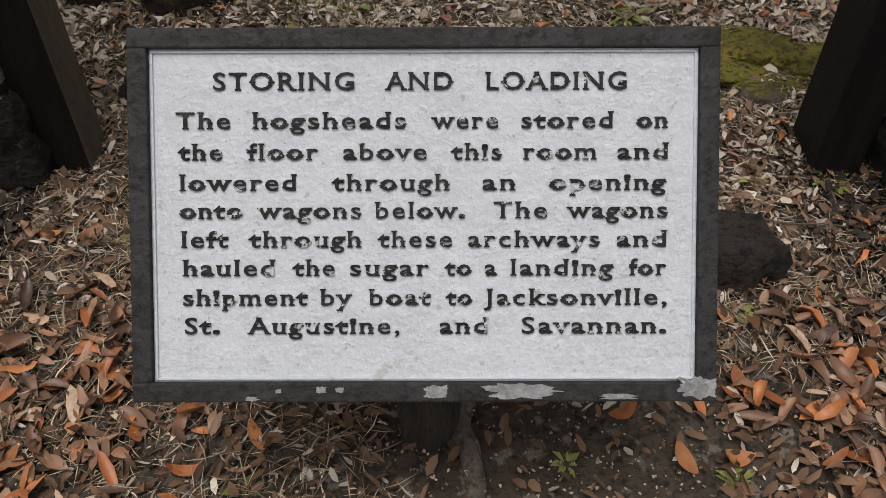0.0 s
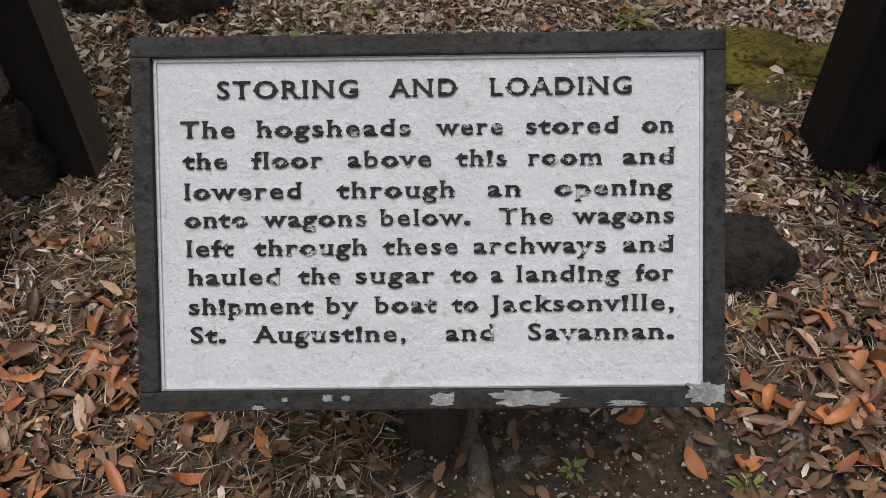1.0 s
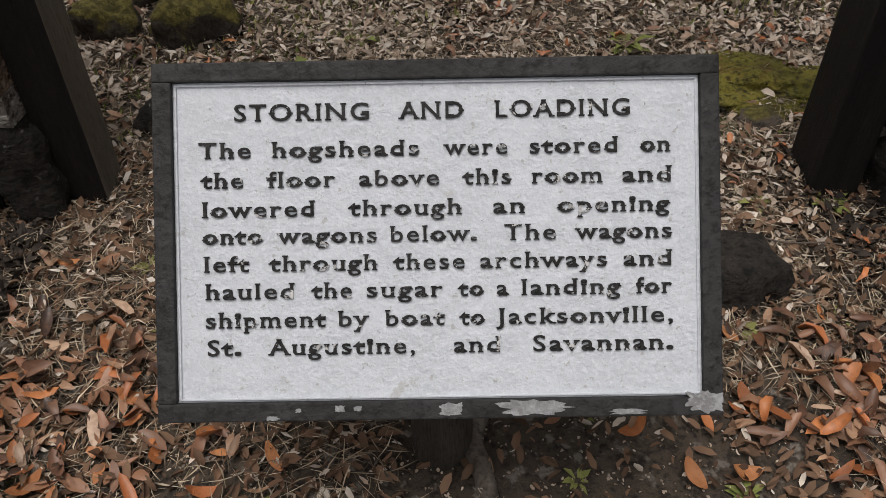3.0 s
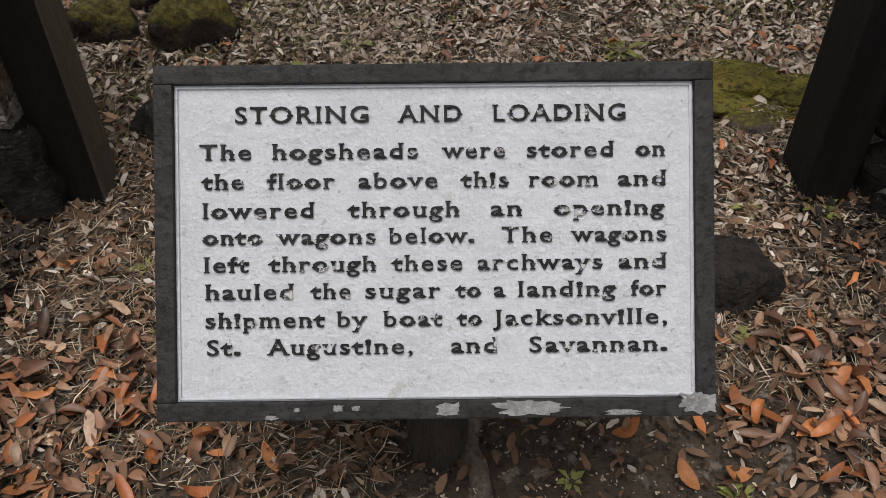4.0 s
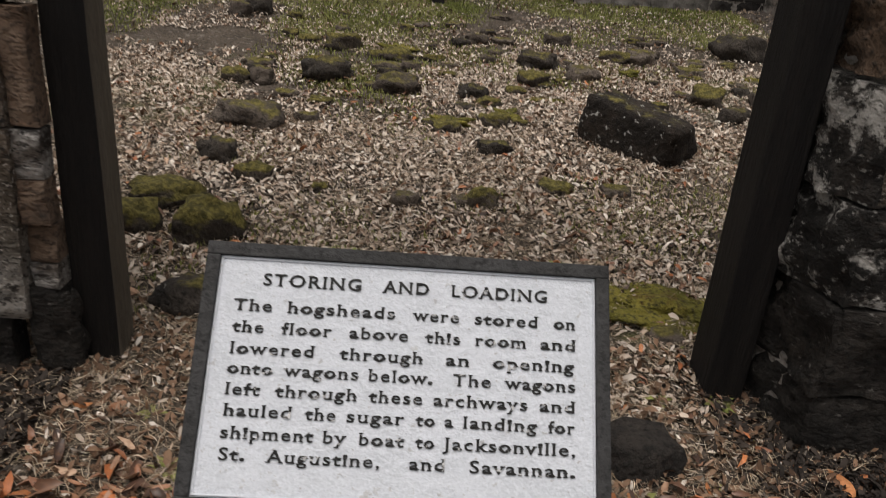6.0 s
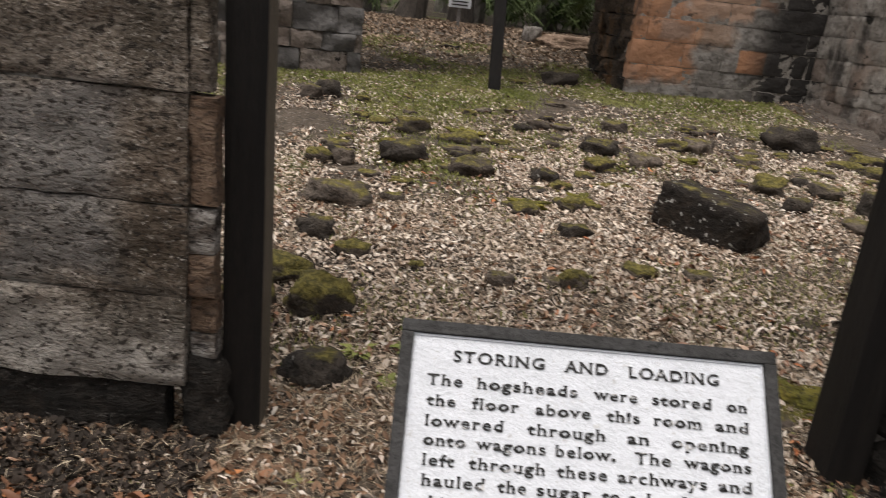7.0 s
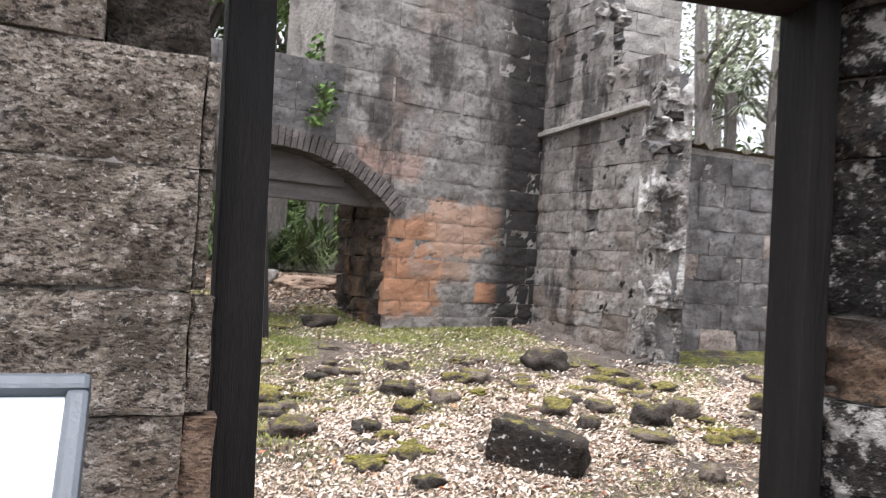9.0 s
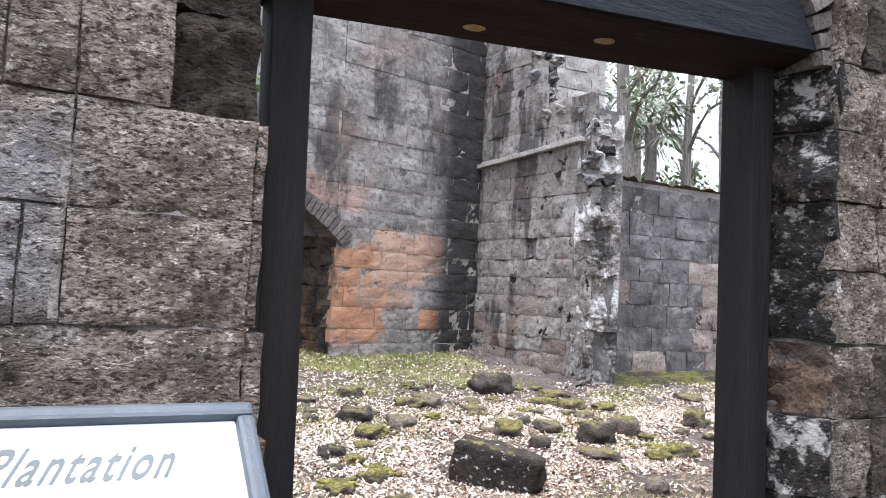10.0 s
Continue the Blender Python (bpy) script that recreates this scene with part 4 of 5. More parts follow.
def cast_sign():
    top = new("text_sign")
    top.matrix_world = SIGN
    tagged(top, "white cast sign with raised black lettering in a black frame", "sign")
    w, h, rim = 0.912, 0.556, 0.033
    bm = bmesh.new()
    box(bm, (-w / 2 - 0.01, -0.01, -0.02), (w / 2 + 0.01, h + 0.01, 0.0))
    plate = part("plate", bm, M_WHITE, top)
    for lo, hi in (((-w / 2 - rim, -rim, -0.026), (w / 2 + rim, 0, 0.013)), ((-w / 2 - rim, h, -0.026), (w / 2 + rim, h + rim, 0.013)),
                   ((-w / 2 - rim, 0, -0.026), (-w / 2, h, 0.013)), ((w / 2, 0, -0.026), (w / 2 + rim, h, 0.013))):
        bm = bmesh.new()
        box(bm, lo, hi, 0.003)
        part("frame_rail", bm, M_FRAME, top)
    # a thin cast bead inside the frame
    for lo, hi in (((-w / 2 + 0.003, 0.003, -0.002), (w / 2 - 0.003, 0.007, 0.004)), ((-w / 2 + 0.003, h - 0.007, -0.002), (w / 2 - 0.003, h - 0.003, 0.004)),
                   ((-w / 2 + 0.003, 0.007, -0.002), (-w / 2 + 0.007, h - 0.007, 0.004)), ((w / 2 - 0.007, 0.007, -0.002), (w / 2 - 0.003, h - 0.007, 0.004))):
        bm = bmesh.new()
        box(bm, lo, hi, 0.0012)
        part("bead", bm, M_WHITE, plate)
    # flaked paint along the lower rail
    for x, y, a, b in ((0.019, -0.016, 0.022, 0.012), (0.162, -0.015, 0.062, 0.013), (0.456, -0.010, 0.032, 0.020), (0.325, -0.024, 0.03, 0.005), (-0.245, -0.014, 0.005, 0.004),
                       (-0.173, -0.012, 0.009, 0.006), (-0.142, -0.012, 0.007, 0.005), (-0.29, -0.027, 0.011, 0.004)):
        bm = bmesh.new()
        bmesh.ops.create_circle(bm, cap_ends=True, radius=1, segments=36)
        for v_ in bm.verts:
            v_.co *= 1 / max(abs(v_.co.x), abs(v_.co.y)) ** 0.75
            k = 0.9 + 0.4 * noise.noise((v_.co.x * 2.1 + x * 40, v_.co.y * 2.1, 3)) + 0.35 * noise.noise((v_.co.x * 7 + x * 40, v_.co.y * 7, 5))
            v_.co = Vector((max(-0.49, min(0.4885, x + v_.co.x * a * k)), max(-0.0325, min(-0.0005, y + v_.co.y * b * k)) if x < 0.45 else y + v_.co.y * b * k * 0.9, 0.0))
        made = bmesh.ops.extrude_face_region(bm, geom=bm.faces[:])["geom"]
        for v_ in made:
            if isinstance(v_, bmesh.types.BMVert):
                v_.co.z = 0.0142
        part("paint_flake", bm, M_CHIP, top, "pale bare patch where the paint has flaked")
    text_line(plate, 0.4883, CAP, ("STORING", -0.349, -0.115), ("AND", -0.062, 0.048), ("LOADING", 0.105, 0.337))
    text_line(plate, 0.4245, LOW, ("The", -0.412, -0.322), ("hogsheads", -0.283, -0.030), ("were", 0.015, 0.124), ("stored", 0.163, 0.314), ("on", 0.356, 0.404))
    text_line(plate, 0.3727, LOW, ("the", -0.408, -0.336), ("floor", -0.293, -0.176), ("above", -0.134, 0.005), ("this", 0.047, 0.129), ("room", 0.168, 0.286), ("and", 0.323, 0.406))
    text_line(plate, 0.3217, LOW, ("lowered", -0.406, -0.214), ("through", -0.152, 0.041), ("an", 0.098, 0.151), ("opening", 0.211, 0.403))
    text_line(plate, 0.2752, LOW, ("onto", -0.407, -0.305), ("wagons", -0.277, -0.106), ("below.", -0.080, 0.067), ("The", 0.117, 0.206), ("wagons", 0.241, 0.406))
    text_line(plate, 0.2269, LOW, ("left", -0.405, -0.329), ("through", -0.292, -0.107), ("these", -0.076, 0.047), ("archways", 0.074, 0.293), ("and", 0.323, 0.405))
    text_line(plate, 0.1790, LOW, ("hauled", -0.403, -0.252), ("the", -0.219, -0.150), ("sugar", -0.124, 0.008), ("to", 0.036, 0.078), ("a", 0.102, 0.121), ("landing", 0.147, 0.316), ("for", 0.344, 0.406))
    text_line(plate, 0.1292, LOW, ("shipment", -0.405, -0.197), ("by", -0.173, -0.123), ("boat", -0.091, 0.010), ("to", 0.038, 0.079), ("Jacksonville,", 0.100, 0.407))
    text_line(plate, 0.0810, LOW, ("St.", -0.403, -0.347), ("Augustine,", -0.296, -0.042), ("and", 0.026, 0.106), ("Savannan.", 0.164, 0.405))
    # round post of split timber under the plate
    bm = bmesh.new()
    bmesh.ops.create_cone(bm, cap_ends=True, segments=20, radius1=0.070, radius2=0.066, depth=0.60)
    for v_ in bm.verts:
        if abs(v_.co.x + 0.01) < 0.008 and v_.co.y < 0:
            v_.co.y += 0.018
        v_.co.x *= 1 + 0.05 * noise.noise(v_.co * 8)
    p = part("post", bm, M_SIGNPOST, top, "rounded dark timber post")
    p.matrix_local = SIGN.inverted() @ Matrix.Translation((-0.03, 0.935, 0.265))
    return top


sign = cast_sign()


def info_panel():
    top = new("information_panel")
    q = pose(-1.500, 0.698, 1.606, 38.3, 0, 0)
    top.matrix_world = q
    tagged(top, "tilted pale printed information panel in a slate grey frame", "sign")
    w, h, r = 0.95, 0.62, 0.032
    bm = bmesh.new()
    box(bm, (-w, -h, -0.03), (0, 0, -0.006), 0.002)
    panel = part("panel", bm, M_PANEL, top)
    for lo, hi in (((-w - r, 0, -0.04), (r, r, 0.012)), ((-w - r, -h - r, -0.04), (r, -h, 0.012)), ((0, -h, -0.04), (r, 0, 0.012)), ((-w - r, -h, -0.04), (-w, 0, 0.012))):
        bm = bmesh.new()
        box(bm, lo, hi, 0.009)
        part("frame_rail", bm, M_PFRAME, top)
    me = letters("Plantation", 0.272, 0.074, 1, 0.02)
    co = [Vector((v.co.x + 0.42 * v.co.y, v.co.y, v.co.z * 0.05)) for v in me.vertices]
    for v, c in zip(me.vertices, co):
        v.co = c
    me.materials.clear()
    me.materials.append(M_INK)
    t = part("lettering", me, M_INK, panel, "faded grey sloping title")
    t.location = (-0.395, -0.115, -0.0052)
    for k in range(9):
        bm = bmesh.new()
        box(bm, (-0.86, -0.20 - 0.04 * k, -0.0055), (-0.06 - 0.2 * ((k * 7) % 3 == 2), -0.19 - 0.04 * k, -0.0048))
        part("text_bar", bm, M_INK, panel)
    for x in (-0.78, -0.17):
        o = timber("leg", (x - 1.508, 0.445, -0.05), (x - 1.508, 0.445, 1.36), 0.07, 0.07, M_PFRAME, top)
        o.matrix_local = q.inverted()
    return top


info_panel()


# ---- stones ----
def rock(name, x, y, sx, sy, sz, seed, mat, label, sink=0.3, turn=0.0, lumps=0.25, sub=3, square=0.4, lean=0.0):
    bm = bmesh.new()
    bmesh.ops.create_icosphere(bm, subdivisions=sub, radius=0.5)
    for v in bm.verts:
        d = v.co.normalized()
        c = max(abs(d.x), abs(d.y), abs(d.z))
        v.co = d * 0.5 * (1 - square + square / c)
        v.co *= 1 + lumps * noise.noise(d * 1.7 + Vector((seed, seed * 2, 0))) + 0.4 * lumps * noise.noise(d * 4.5 + Vector((0, seed, 5))) + 0.2 * lumps * noise.noise(d * 11 + Vector((0, seed, 5)))
        v.co = Vector((v.co.x * sx, v.co.y * sy, v.co.z * sz))
    ob = part(name, bm, mat)
    smooth(ob)
    ob.matrix_world = Matrix.Translation((x, y, ground_z(x, y) + sz * (0.5 - sink))) @ Matrix.Rotation(turn, 4, "Z") @ Matrix.Rotation(lean, 4, "Y")
    return tagged(ob, label, "rock")


STONE = {"m": (M_MOSSROCK, "moss-covered fieldstone half sunk in leaf litter"), "d": (M_DARKROCK, "dark fieldstone lying in leaf litter"),
         "g": (M_ROCK, "grey-brown fieldstone with a little moss"), "s": (M_ROCK, "flat mossy stone slab lying in leaf litter")}
count = [0]


def stone(x, y, w, h, kind):
    """A fieldstone w wide that stands h out of the ground."""
    count[0] += 1
    rng = random.Random(count[0])
    mat, label = STONE[kind]
    ob = rock("fieldstone", x, y, w * 0.95, w * rng.uniform(0.6, 0.85), h * 1.12, count[0] * 1.7, mat, label, 0.3, rng.uniform(-0.5, 0.5), 0.36, 3, rng.uniform(0.25, 0.6))
    ob["group"] = "fieldstones on the ruin floor"


rock("boulder", 1.38, 4.33, 0.70, 0.36, 0.36, 3.3, M_BOULDER, "dark squared stone with moss along its top", 0.21, -0.72, 0.10, 4, 0.9, 0.16)
rock("sunken_stone", 0.745, 1.43, 0.28, 0.24, 0.19, 8.8, M_BLACKROCK, "dark rounded stone sunk in the soil beside the sign", 0.42, 0.3, 0.22, 3)
# the second stone is added: its black stands in for the dark behind the post
rock("sunken_stone", -1.225, 1.735, 0.17, 0.18, 0.40, 6.4, M_FOOT, "added black stone filling the dark gap behind the post", 0.22, 0.4, 0.3, 4, 0.5)
rock("sunken_stone", -0.99, 2.12, 0.12, 0.12, 0.10, 2.1, M_BLACKROCK, "small dark stone beside the timber post", 0.35)
bm_moss = rock("moss_mat", 1.08, 2.32, 0.62, 0.30, 0.09, 5.5, M_MOSS, "flat cushion of rusty green moss on the ground", 0.42, -0.15, 0.75, 5)
rock("mound", 1.02, 2.12, 0.16, 0.14, 0.09, 7.5, M_ROCK, "small earthy lump beside the moss", 0.4)
stone(-0.99, 2.71, 0.33, 0.21, "m")
stone(-0.88, 2.12, 0.26, 0.16, "d")
stone(-0.93, 3.39, 0.22, 0.10, "m")
stone(-1.16, 3.60, 0.24, 0.15, "d")
stone(-1.27, 3.05, 0.37, 0.13, "m")
stone(-1.33, 2.72, 0.26, 0.17, "m")
stone(-1.14, 4.23, 0.47, 0.17, "s")
stone(-0.78, 5.33, 0.42, 0.21, "d")
stone(-0.23, 5.18, 0.36, 0.17, "g")
stone(-1.23, 5.07, 0.17, 0.15, "g")
stone(-1.42, 5.07, 0.21, 0.13, "m")
stone(-0.55, 3.29, 0.09, 0.06, "m")
stone(-0.09, 3.20, 0.16, 0.09, "g")
stone(0.32, 3.26, 0.18, 0.14, "m")
stone(0.74, 3.52, 0.20, 0.08, "m")
stone(1.09, 3.52, 0.19, 0.09, "g")
stone(0.42, 4.06, 0.22, 0.09, "d")
stone(0.32, 5.13, 0.24, 0.14, "d")
stone(0.13, 4.39, 0.21, 0.09, "m")
stone(0.46, 4.59, 0.22, 0.10, "m")
stone(0.44, 4.96, 0.21, 0.09, "m")
stone(0.93, 6.19, 0.36, 0.17, "d")
stone(0.84, 5.62, 0.26, 0.14, "m")
stone(1.28, 5.92, 0.28, 0.16, "g")
stone(-0.77, 6.27, 0.35, 0.16, "m")
stone(-0.29, 6.09, 0.30, 0.11, "m")
stone(0.42, 6.85, 0.22, 0.12, "g")
stone(0.69, 6.94, 0.20, 0.08, "g")
stone(1.23, 7.12, 0.29, 0.13, "g")
stone(1.72, 6.64, 0.34, 0.13, "m")
stone(0.49, 6.21, 0.18, 0.09, "g")
stone(-0.33, 5.69, 0.28, 0.09, "g")
stone(1.94, 6.60, 0.28, 0.17, "g")
stone(0.67, 5.33, 0.16, 0.08, "m")
stone(-1.34, 5.50, 0.27, 0.08, "g")
stone(0.92, 9.44, 0.44, 0.22, "d")
stone(-1.73, 7.38, 0.27, 0.19, "d")
stone(-1.86, 7.16, 0.23, 0.17, "g")
stone(0.21, 3.26, 0.14, 0.06, "g")
stone(0.40, 9.24, 0.29, 0.06, "m")
stone(0.73, 8.08, 0.26, 0.05, "g")
stone(-0.54, 11.56, 0.36, 0.07, "d")
stone(0.03, 6.12, 0.20, 0.07, "m")
stone(-1.09, 6.40, 0.21, 0.07, "m")
stone(3.09, 7.23, 0.60, 0.28, "d")
stone(2.22, 5.49, 0.27, 0.18, "m")
stone(3.02, 5.16, 0.40, 0.25, "d")
stone(3.54, 5.36, 0.30, 0.22, "g")
stone(2.29, 5.08, 0.22, 0.15, "d")
stone(3.25, 4.58, 0.24, 0.11, "m")
stone(3.54, 4.62, 0.38, 0.15, "m")
stone(2.76, 5.62, 0.28, 0.12, "g")
stone(2.56, 3.87, 0.21, 0.15, "g")
stone(3.65, 6.42, 0.33, 0.12, "m")
stone(4.01, 6.27, 0.39, 0.12, "m")
stone(2.34, 6.35, 0.30, 0.09, "g")
stone(3.39, 6.65, 0.39, 0.08, "m")
stone(5.61, 6.56, 0.38, 0.11, "g")
stone(4.59, 5.47, 0.32, 0.23, "m")
stone(3.64, 5.17, 0.18, 0.07, "m")
stone(2.02, 6.85, 0.31, 0.10, "g")
stone(2.70, 4.75, 0.36, 0.10, "g")
stone(3.76, 6.90, 0.34, 0.10, "m")
stone(3.50, 6.01, 0.25, 0.09, "g")


# flat cushions of moss between the stones
rc = random.Random(88)
for cx, cy in ((0.55, 4.75), (0.15, 4.55), (2.35, 5.75), (1.75, 6.2), (-0.9, 5.7), (-0.3, 6.4), (2.9, 6.3), (3.5, 4.9), (0.9, 5.2)):
    cushion = rock("moss_cushion", cx, cy, rc.uniform(0.16, 0.30), rc.uniform(0.13, 0.24), rc.uniform(0.05, 0.08), rc.random() * 50, M_MOSS, "low yellow-green cushion of moss on the ruin floor", 0.4, rc.uniform(0, 3), 0.7, 4)
    tagged(cushion, category="moss", group="moss cushions on the ruin floor")


# the many small half-buried stones further in
rs = random.Random(404)
for _ in range(84):
    sx, sy = rs.uniform(-1.4, 5.4), rs.uniform(4.3, 7.6)
    if math.hypot(sx - 1.33, sy - 4.33) > 0.6 and sx < 4.2 + (7.3 - sy):
        w_ = rs.uniform(0.09, 0.2)
        stone(sx, sy, w_, w_ * rs.uniform(0.3, 0.55), rs.choice("mggmd"))


# ---- ground cover ----
def scatter(name, n, area, length, ratio, mat, label, seed, keep=None, lift=0.004, tilt=0.5, curl=0.25, upright=False, cuts=2):
    """Many small curled leaves or blades as one sheet of stuff: area is (x0, x1, y0, y1)."""
    rng = np.random.default_rng(seed)
    x, y = rng.uniform(area[0], area[1], n), rng.uniform(area[2], area[3], n)
    if keep is not None:
        m = keep(x, y, rng.random(n))
        x, y = x[m], y[m]
        n = len(x)
    ln = rng.uniform(length[0], length[1], n)
    wd = ln * rng.uniform(ratio[0], ratio[1], n)
    yaw = rng.uniform(0, 2 * math.pi, n)
    pit = rng.normal(0, tilt, n) if not upright else rng.uniform(0.7, 1.5, n)
    rol = rng.normal(0, tilt, n)
    cu = rng.uniform(-curl, curl * 1.6, n)
    zero = np.zeros(n)
    if upright:
        pts = np.stack([np.stack(c, 1) for c in ((zero, zero, zero), (0.5 * ln, -0.5 * wd, cu * wd), (ln, zero, cu * ln * 0.3), (0.43 * ln, 0.5 * wd, cu * wd), (0.44 * ln, zero, zero))], 1)
        tri = np.array([(0, 1, 4), (1, 2, 4), (2, 3, 4), (3, 0, 4)])
    elif ratio[1] < 0.1:
        # a thin bent stem
        pts = np.stack([np.stack(c, 1) for c in ((-0.5 * ln, zero, zero), (zero, cu * 0.3 * ln - 0.5 * wd, 0.1 * ln * cu), (0.5 * ln, zero, zero), (zero, cu * 0.3 * ln + 0.5 * wd, 0.1 * ln * cu + 0.3 * wd))], 1)
        tri = np.array([(0, 1, 3), (1, 2, 3)])
    else:
        # a pointed oval leaf, folded along its midrib, bent along its length and twisted
        bend, twist, skew = rng.normal(0, curl * 1.3, n), rng.normal(0, 0.5, n), rng.uniform(-0.12, 0.12, n)
        steps = {1: ((0.03, 0.5),), 2: ((-0.24, 0.44), (0.22, 0.42)), 3: ((-0.34, 0.33), (0.02, 0.5), (0.34, 0.34))}[cuts]
        cols = [(-0.5 * ln, zero, bend * ln * 0.5)]
        for t, half in steps:
            for side in (-1, 0, 1):
                h = side * half * wd
                cols.append((t * ln, h + skew * ln * (0.25 - t * t), np.abs(h) * (0.3 + 2.2 * cu) + h * twist * t + bend * ln * 2 * t * t))
        cols.append((0.5 * ln, zero, bend * ln * 0.5))
        pts = np.stack([np.stack(c, 1) for c in cols], 1)
        tri = [(0, 1, 2), (0, 2, 3)]
        for k in range(cuts - 1):
            a = 1 + 3 * k
            tri += [(a, a + 3, a + 4), (a, a + 4, a + 1), (a + 1, a + 4, a + 5), (a + 1, a + 5, a + 2)]
        a = 3 * cuts - 2
        tri = np.array(tri + [(a, a + 3, a + 1), (a + 1, a + 3, a + 2)])
    cp, sp, cr, sr, cy, sy = np.cos(pit), np.sin(pit), np.cos(rol), np.sin(rol), np.cos(yaw), np.sin(yaw)
    px, py, pz = pts[..., 0], pts[..., 1], pts[..., 2]
    py, pz = py * cr[:, None] - pz * sr[:, None], py * sr[:, None] + pz * cr[:, None]
    px, pz = px * cp[:, None] - pz * sp[:, None], px * sp[:, None] + pz * cp[:, None]
    px, py = px * cy[:, None] - py * sy[:, None], px * sy[:, None] + py * cy[:, None]
    base = np.array([ground_z(a, b) + bumps(a, b) for a, b in zip(x, y)])
    low = np.minimum(pz.min(1), 0) if not upright else zero
    pz = pz + (base - low * 0.6 + lift + rng.uniform(0, 0.016, n) * (not upright))[:, None]
    verts = np.stack([px + x[:, None], py + y[:, None], pz], -1).reshape(-1, 3)
    faces = (tri[None] + pts.shape[1] * np.arange(n)[:, None, None]).reshape(-1, 3)
    me = bpy.data.meshes.new(name)
    me.vertices.add(len(verts))
    me.vertices.foreach_set("co", verts.ravel())
    me.loops.add(faces.size)
    me.loops.foreach_set("vertex_index", faces.ravel())
    me.polygons.add(len(faces))
    me.polygons.foreach_set("loop_start", np.arange(len(faces)) * 3)
    me.materials.append(mat)
    me.update()
    me.validate()
    ob = new(name, me)
    return tagged(ob, label, "leaf litter", kind="stuff")


def patchy(x, y, s, off):
    return np.array([noise.noise((a * s, b * s, off)) for a, b in zip(x, y)])


def clear_near(x, y):
    """Away from the bare trodden soil round the sign post and to the east of it."""
    return (np.hypot((x - 0.25) / 1.15, y - 0.95) > 0.33) & (np.hypot((x - 1.75) / 1.3, y - 1.05) > 0.42)


def interior(x, y, r):
    grassy = np.clip((y - 5.9) / 1.2, 0, 1)
    return (r < 1.0 - 0.82 * grassy) & (patchy(x, y, 0.9, 4.0) + 0.5 * patchy(x, y, 3.1, 7.0) + 0.45 > r * 0.6) & ~((y > 7.6) & (x > 4.3)) & ((r * 7.3) % 1.0 < np.clip(0.55 + (y - 2.2) * 0.9, 0.55, 1.0))


scatter("leaf_litter", 132000, (-2.6, 7.4, 1.4, 9.2), (0.02, 0.06), (0.25, 0.5), M_LITTER, "pale dry leaf litter covering the ruin floor", 1, lambda x, y, r: interior(x, y, r) & ((y > 1.8) | (np.abs(x) < 1.05) & clear_near(x, y)), tilt=0.36)
scatter("tan_leaf_litter", 82000, (-2.6, 7.4, 1.2, 9.2), (0.018, 0.055), (0.22, 0.46), M_MIDLITTER, "tan dry leaf litter", 2, lambda x, y, r: interior(x, y, r) & clear_near(x, y) & ((y > 1.75) | (np.abs(x) < 1.0)))
scatter("dark_leaf_litter", 26000, (-2.6, 7.4, 1.2, 9.2), (0.025, 0.065), (0.3, 0.5), M_BROWN, "brown decaying leaf litter", 12, lambda x, y, r: interior(x, y, r) & (patchy(x, y, 1.1, 21.0) > r * 0.6 - 0.25))
scatter("litter_fragments", 110000, (-2.6, 5.8, 1.5, 6.8), (0.008, 0.022), (0.3, 0.6), M_LITTER, "small broken fragments of pale dry leaves", 31, interior, cuts=1)
scatter("bark_chips", 24000, (-2.6, 3.0, -0.3, 2.0), (0.015, 0.055), (0.25, 0.5), M_BROWN, "small brown leaf fragments on the soil", 3, lambda x, y, r: clear_near(x, y) | (r < np.where(x > 1.2, 0.8, 0.25)))
# the next two scatters darken the ground where the wall feet lie in shade
scatter("damp_leaf_mould", 28000, (0.95, 2.9, 0.1, 1.95), (0.02, 0.055), (0.3, 0.5), M_SHADELEAF, "dark dead leaves at the wall foot, toned as its shade", 41, lambda x, y, r: r < np.clip((x - 0.9) / 0.5, 0, 1))
scatter("wall_foot_mould", 9000, (-3.2, -1.15, 1.15, 1.66), (0.02, 0.06), (0.3, 0.5), M_SHADELEAF, "dark dead leaves along the wall foot, toned as its shade", 42)
scatter("pale_chips", 6500, (-2.6, 3.0, -0.3, 2.3), (0.012, 0.045), (0.2, 0.45), M_LITTER, "small pale leaf fragments on the soil", 4, lambda x, y, r: clear_near(x, y) | (r < 0.2))
scatter("dry_grass_stems", 80000, (-2.6, 3.4, 0.3, 4.6), (0.03, 0.10), (0.02, 0.045), M_STRAW, "dead straw-coloured grass stems", 5, lambda x, y, r: (patchy(x, y, 1.6, 2.0) > -0.15 + 0.4 * (y < 0.8)) & clear_near(x, y), lift=0.008, tilt=0.2)
scatter("straw_mat", 52000, (-1.6, 2.4, 1.05, 2.9), (0.02, 0.07), (0.025, 0.06), M_STRAW, "short dead straw matted over the ground", 43, lambda x, y, r: (r < np.clip(1.2 - np.abs(y - 1.9), 0.2, 1.0)) & clear_near(x, y), lift=0.006, tilt=0.3)
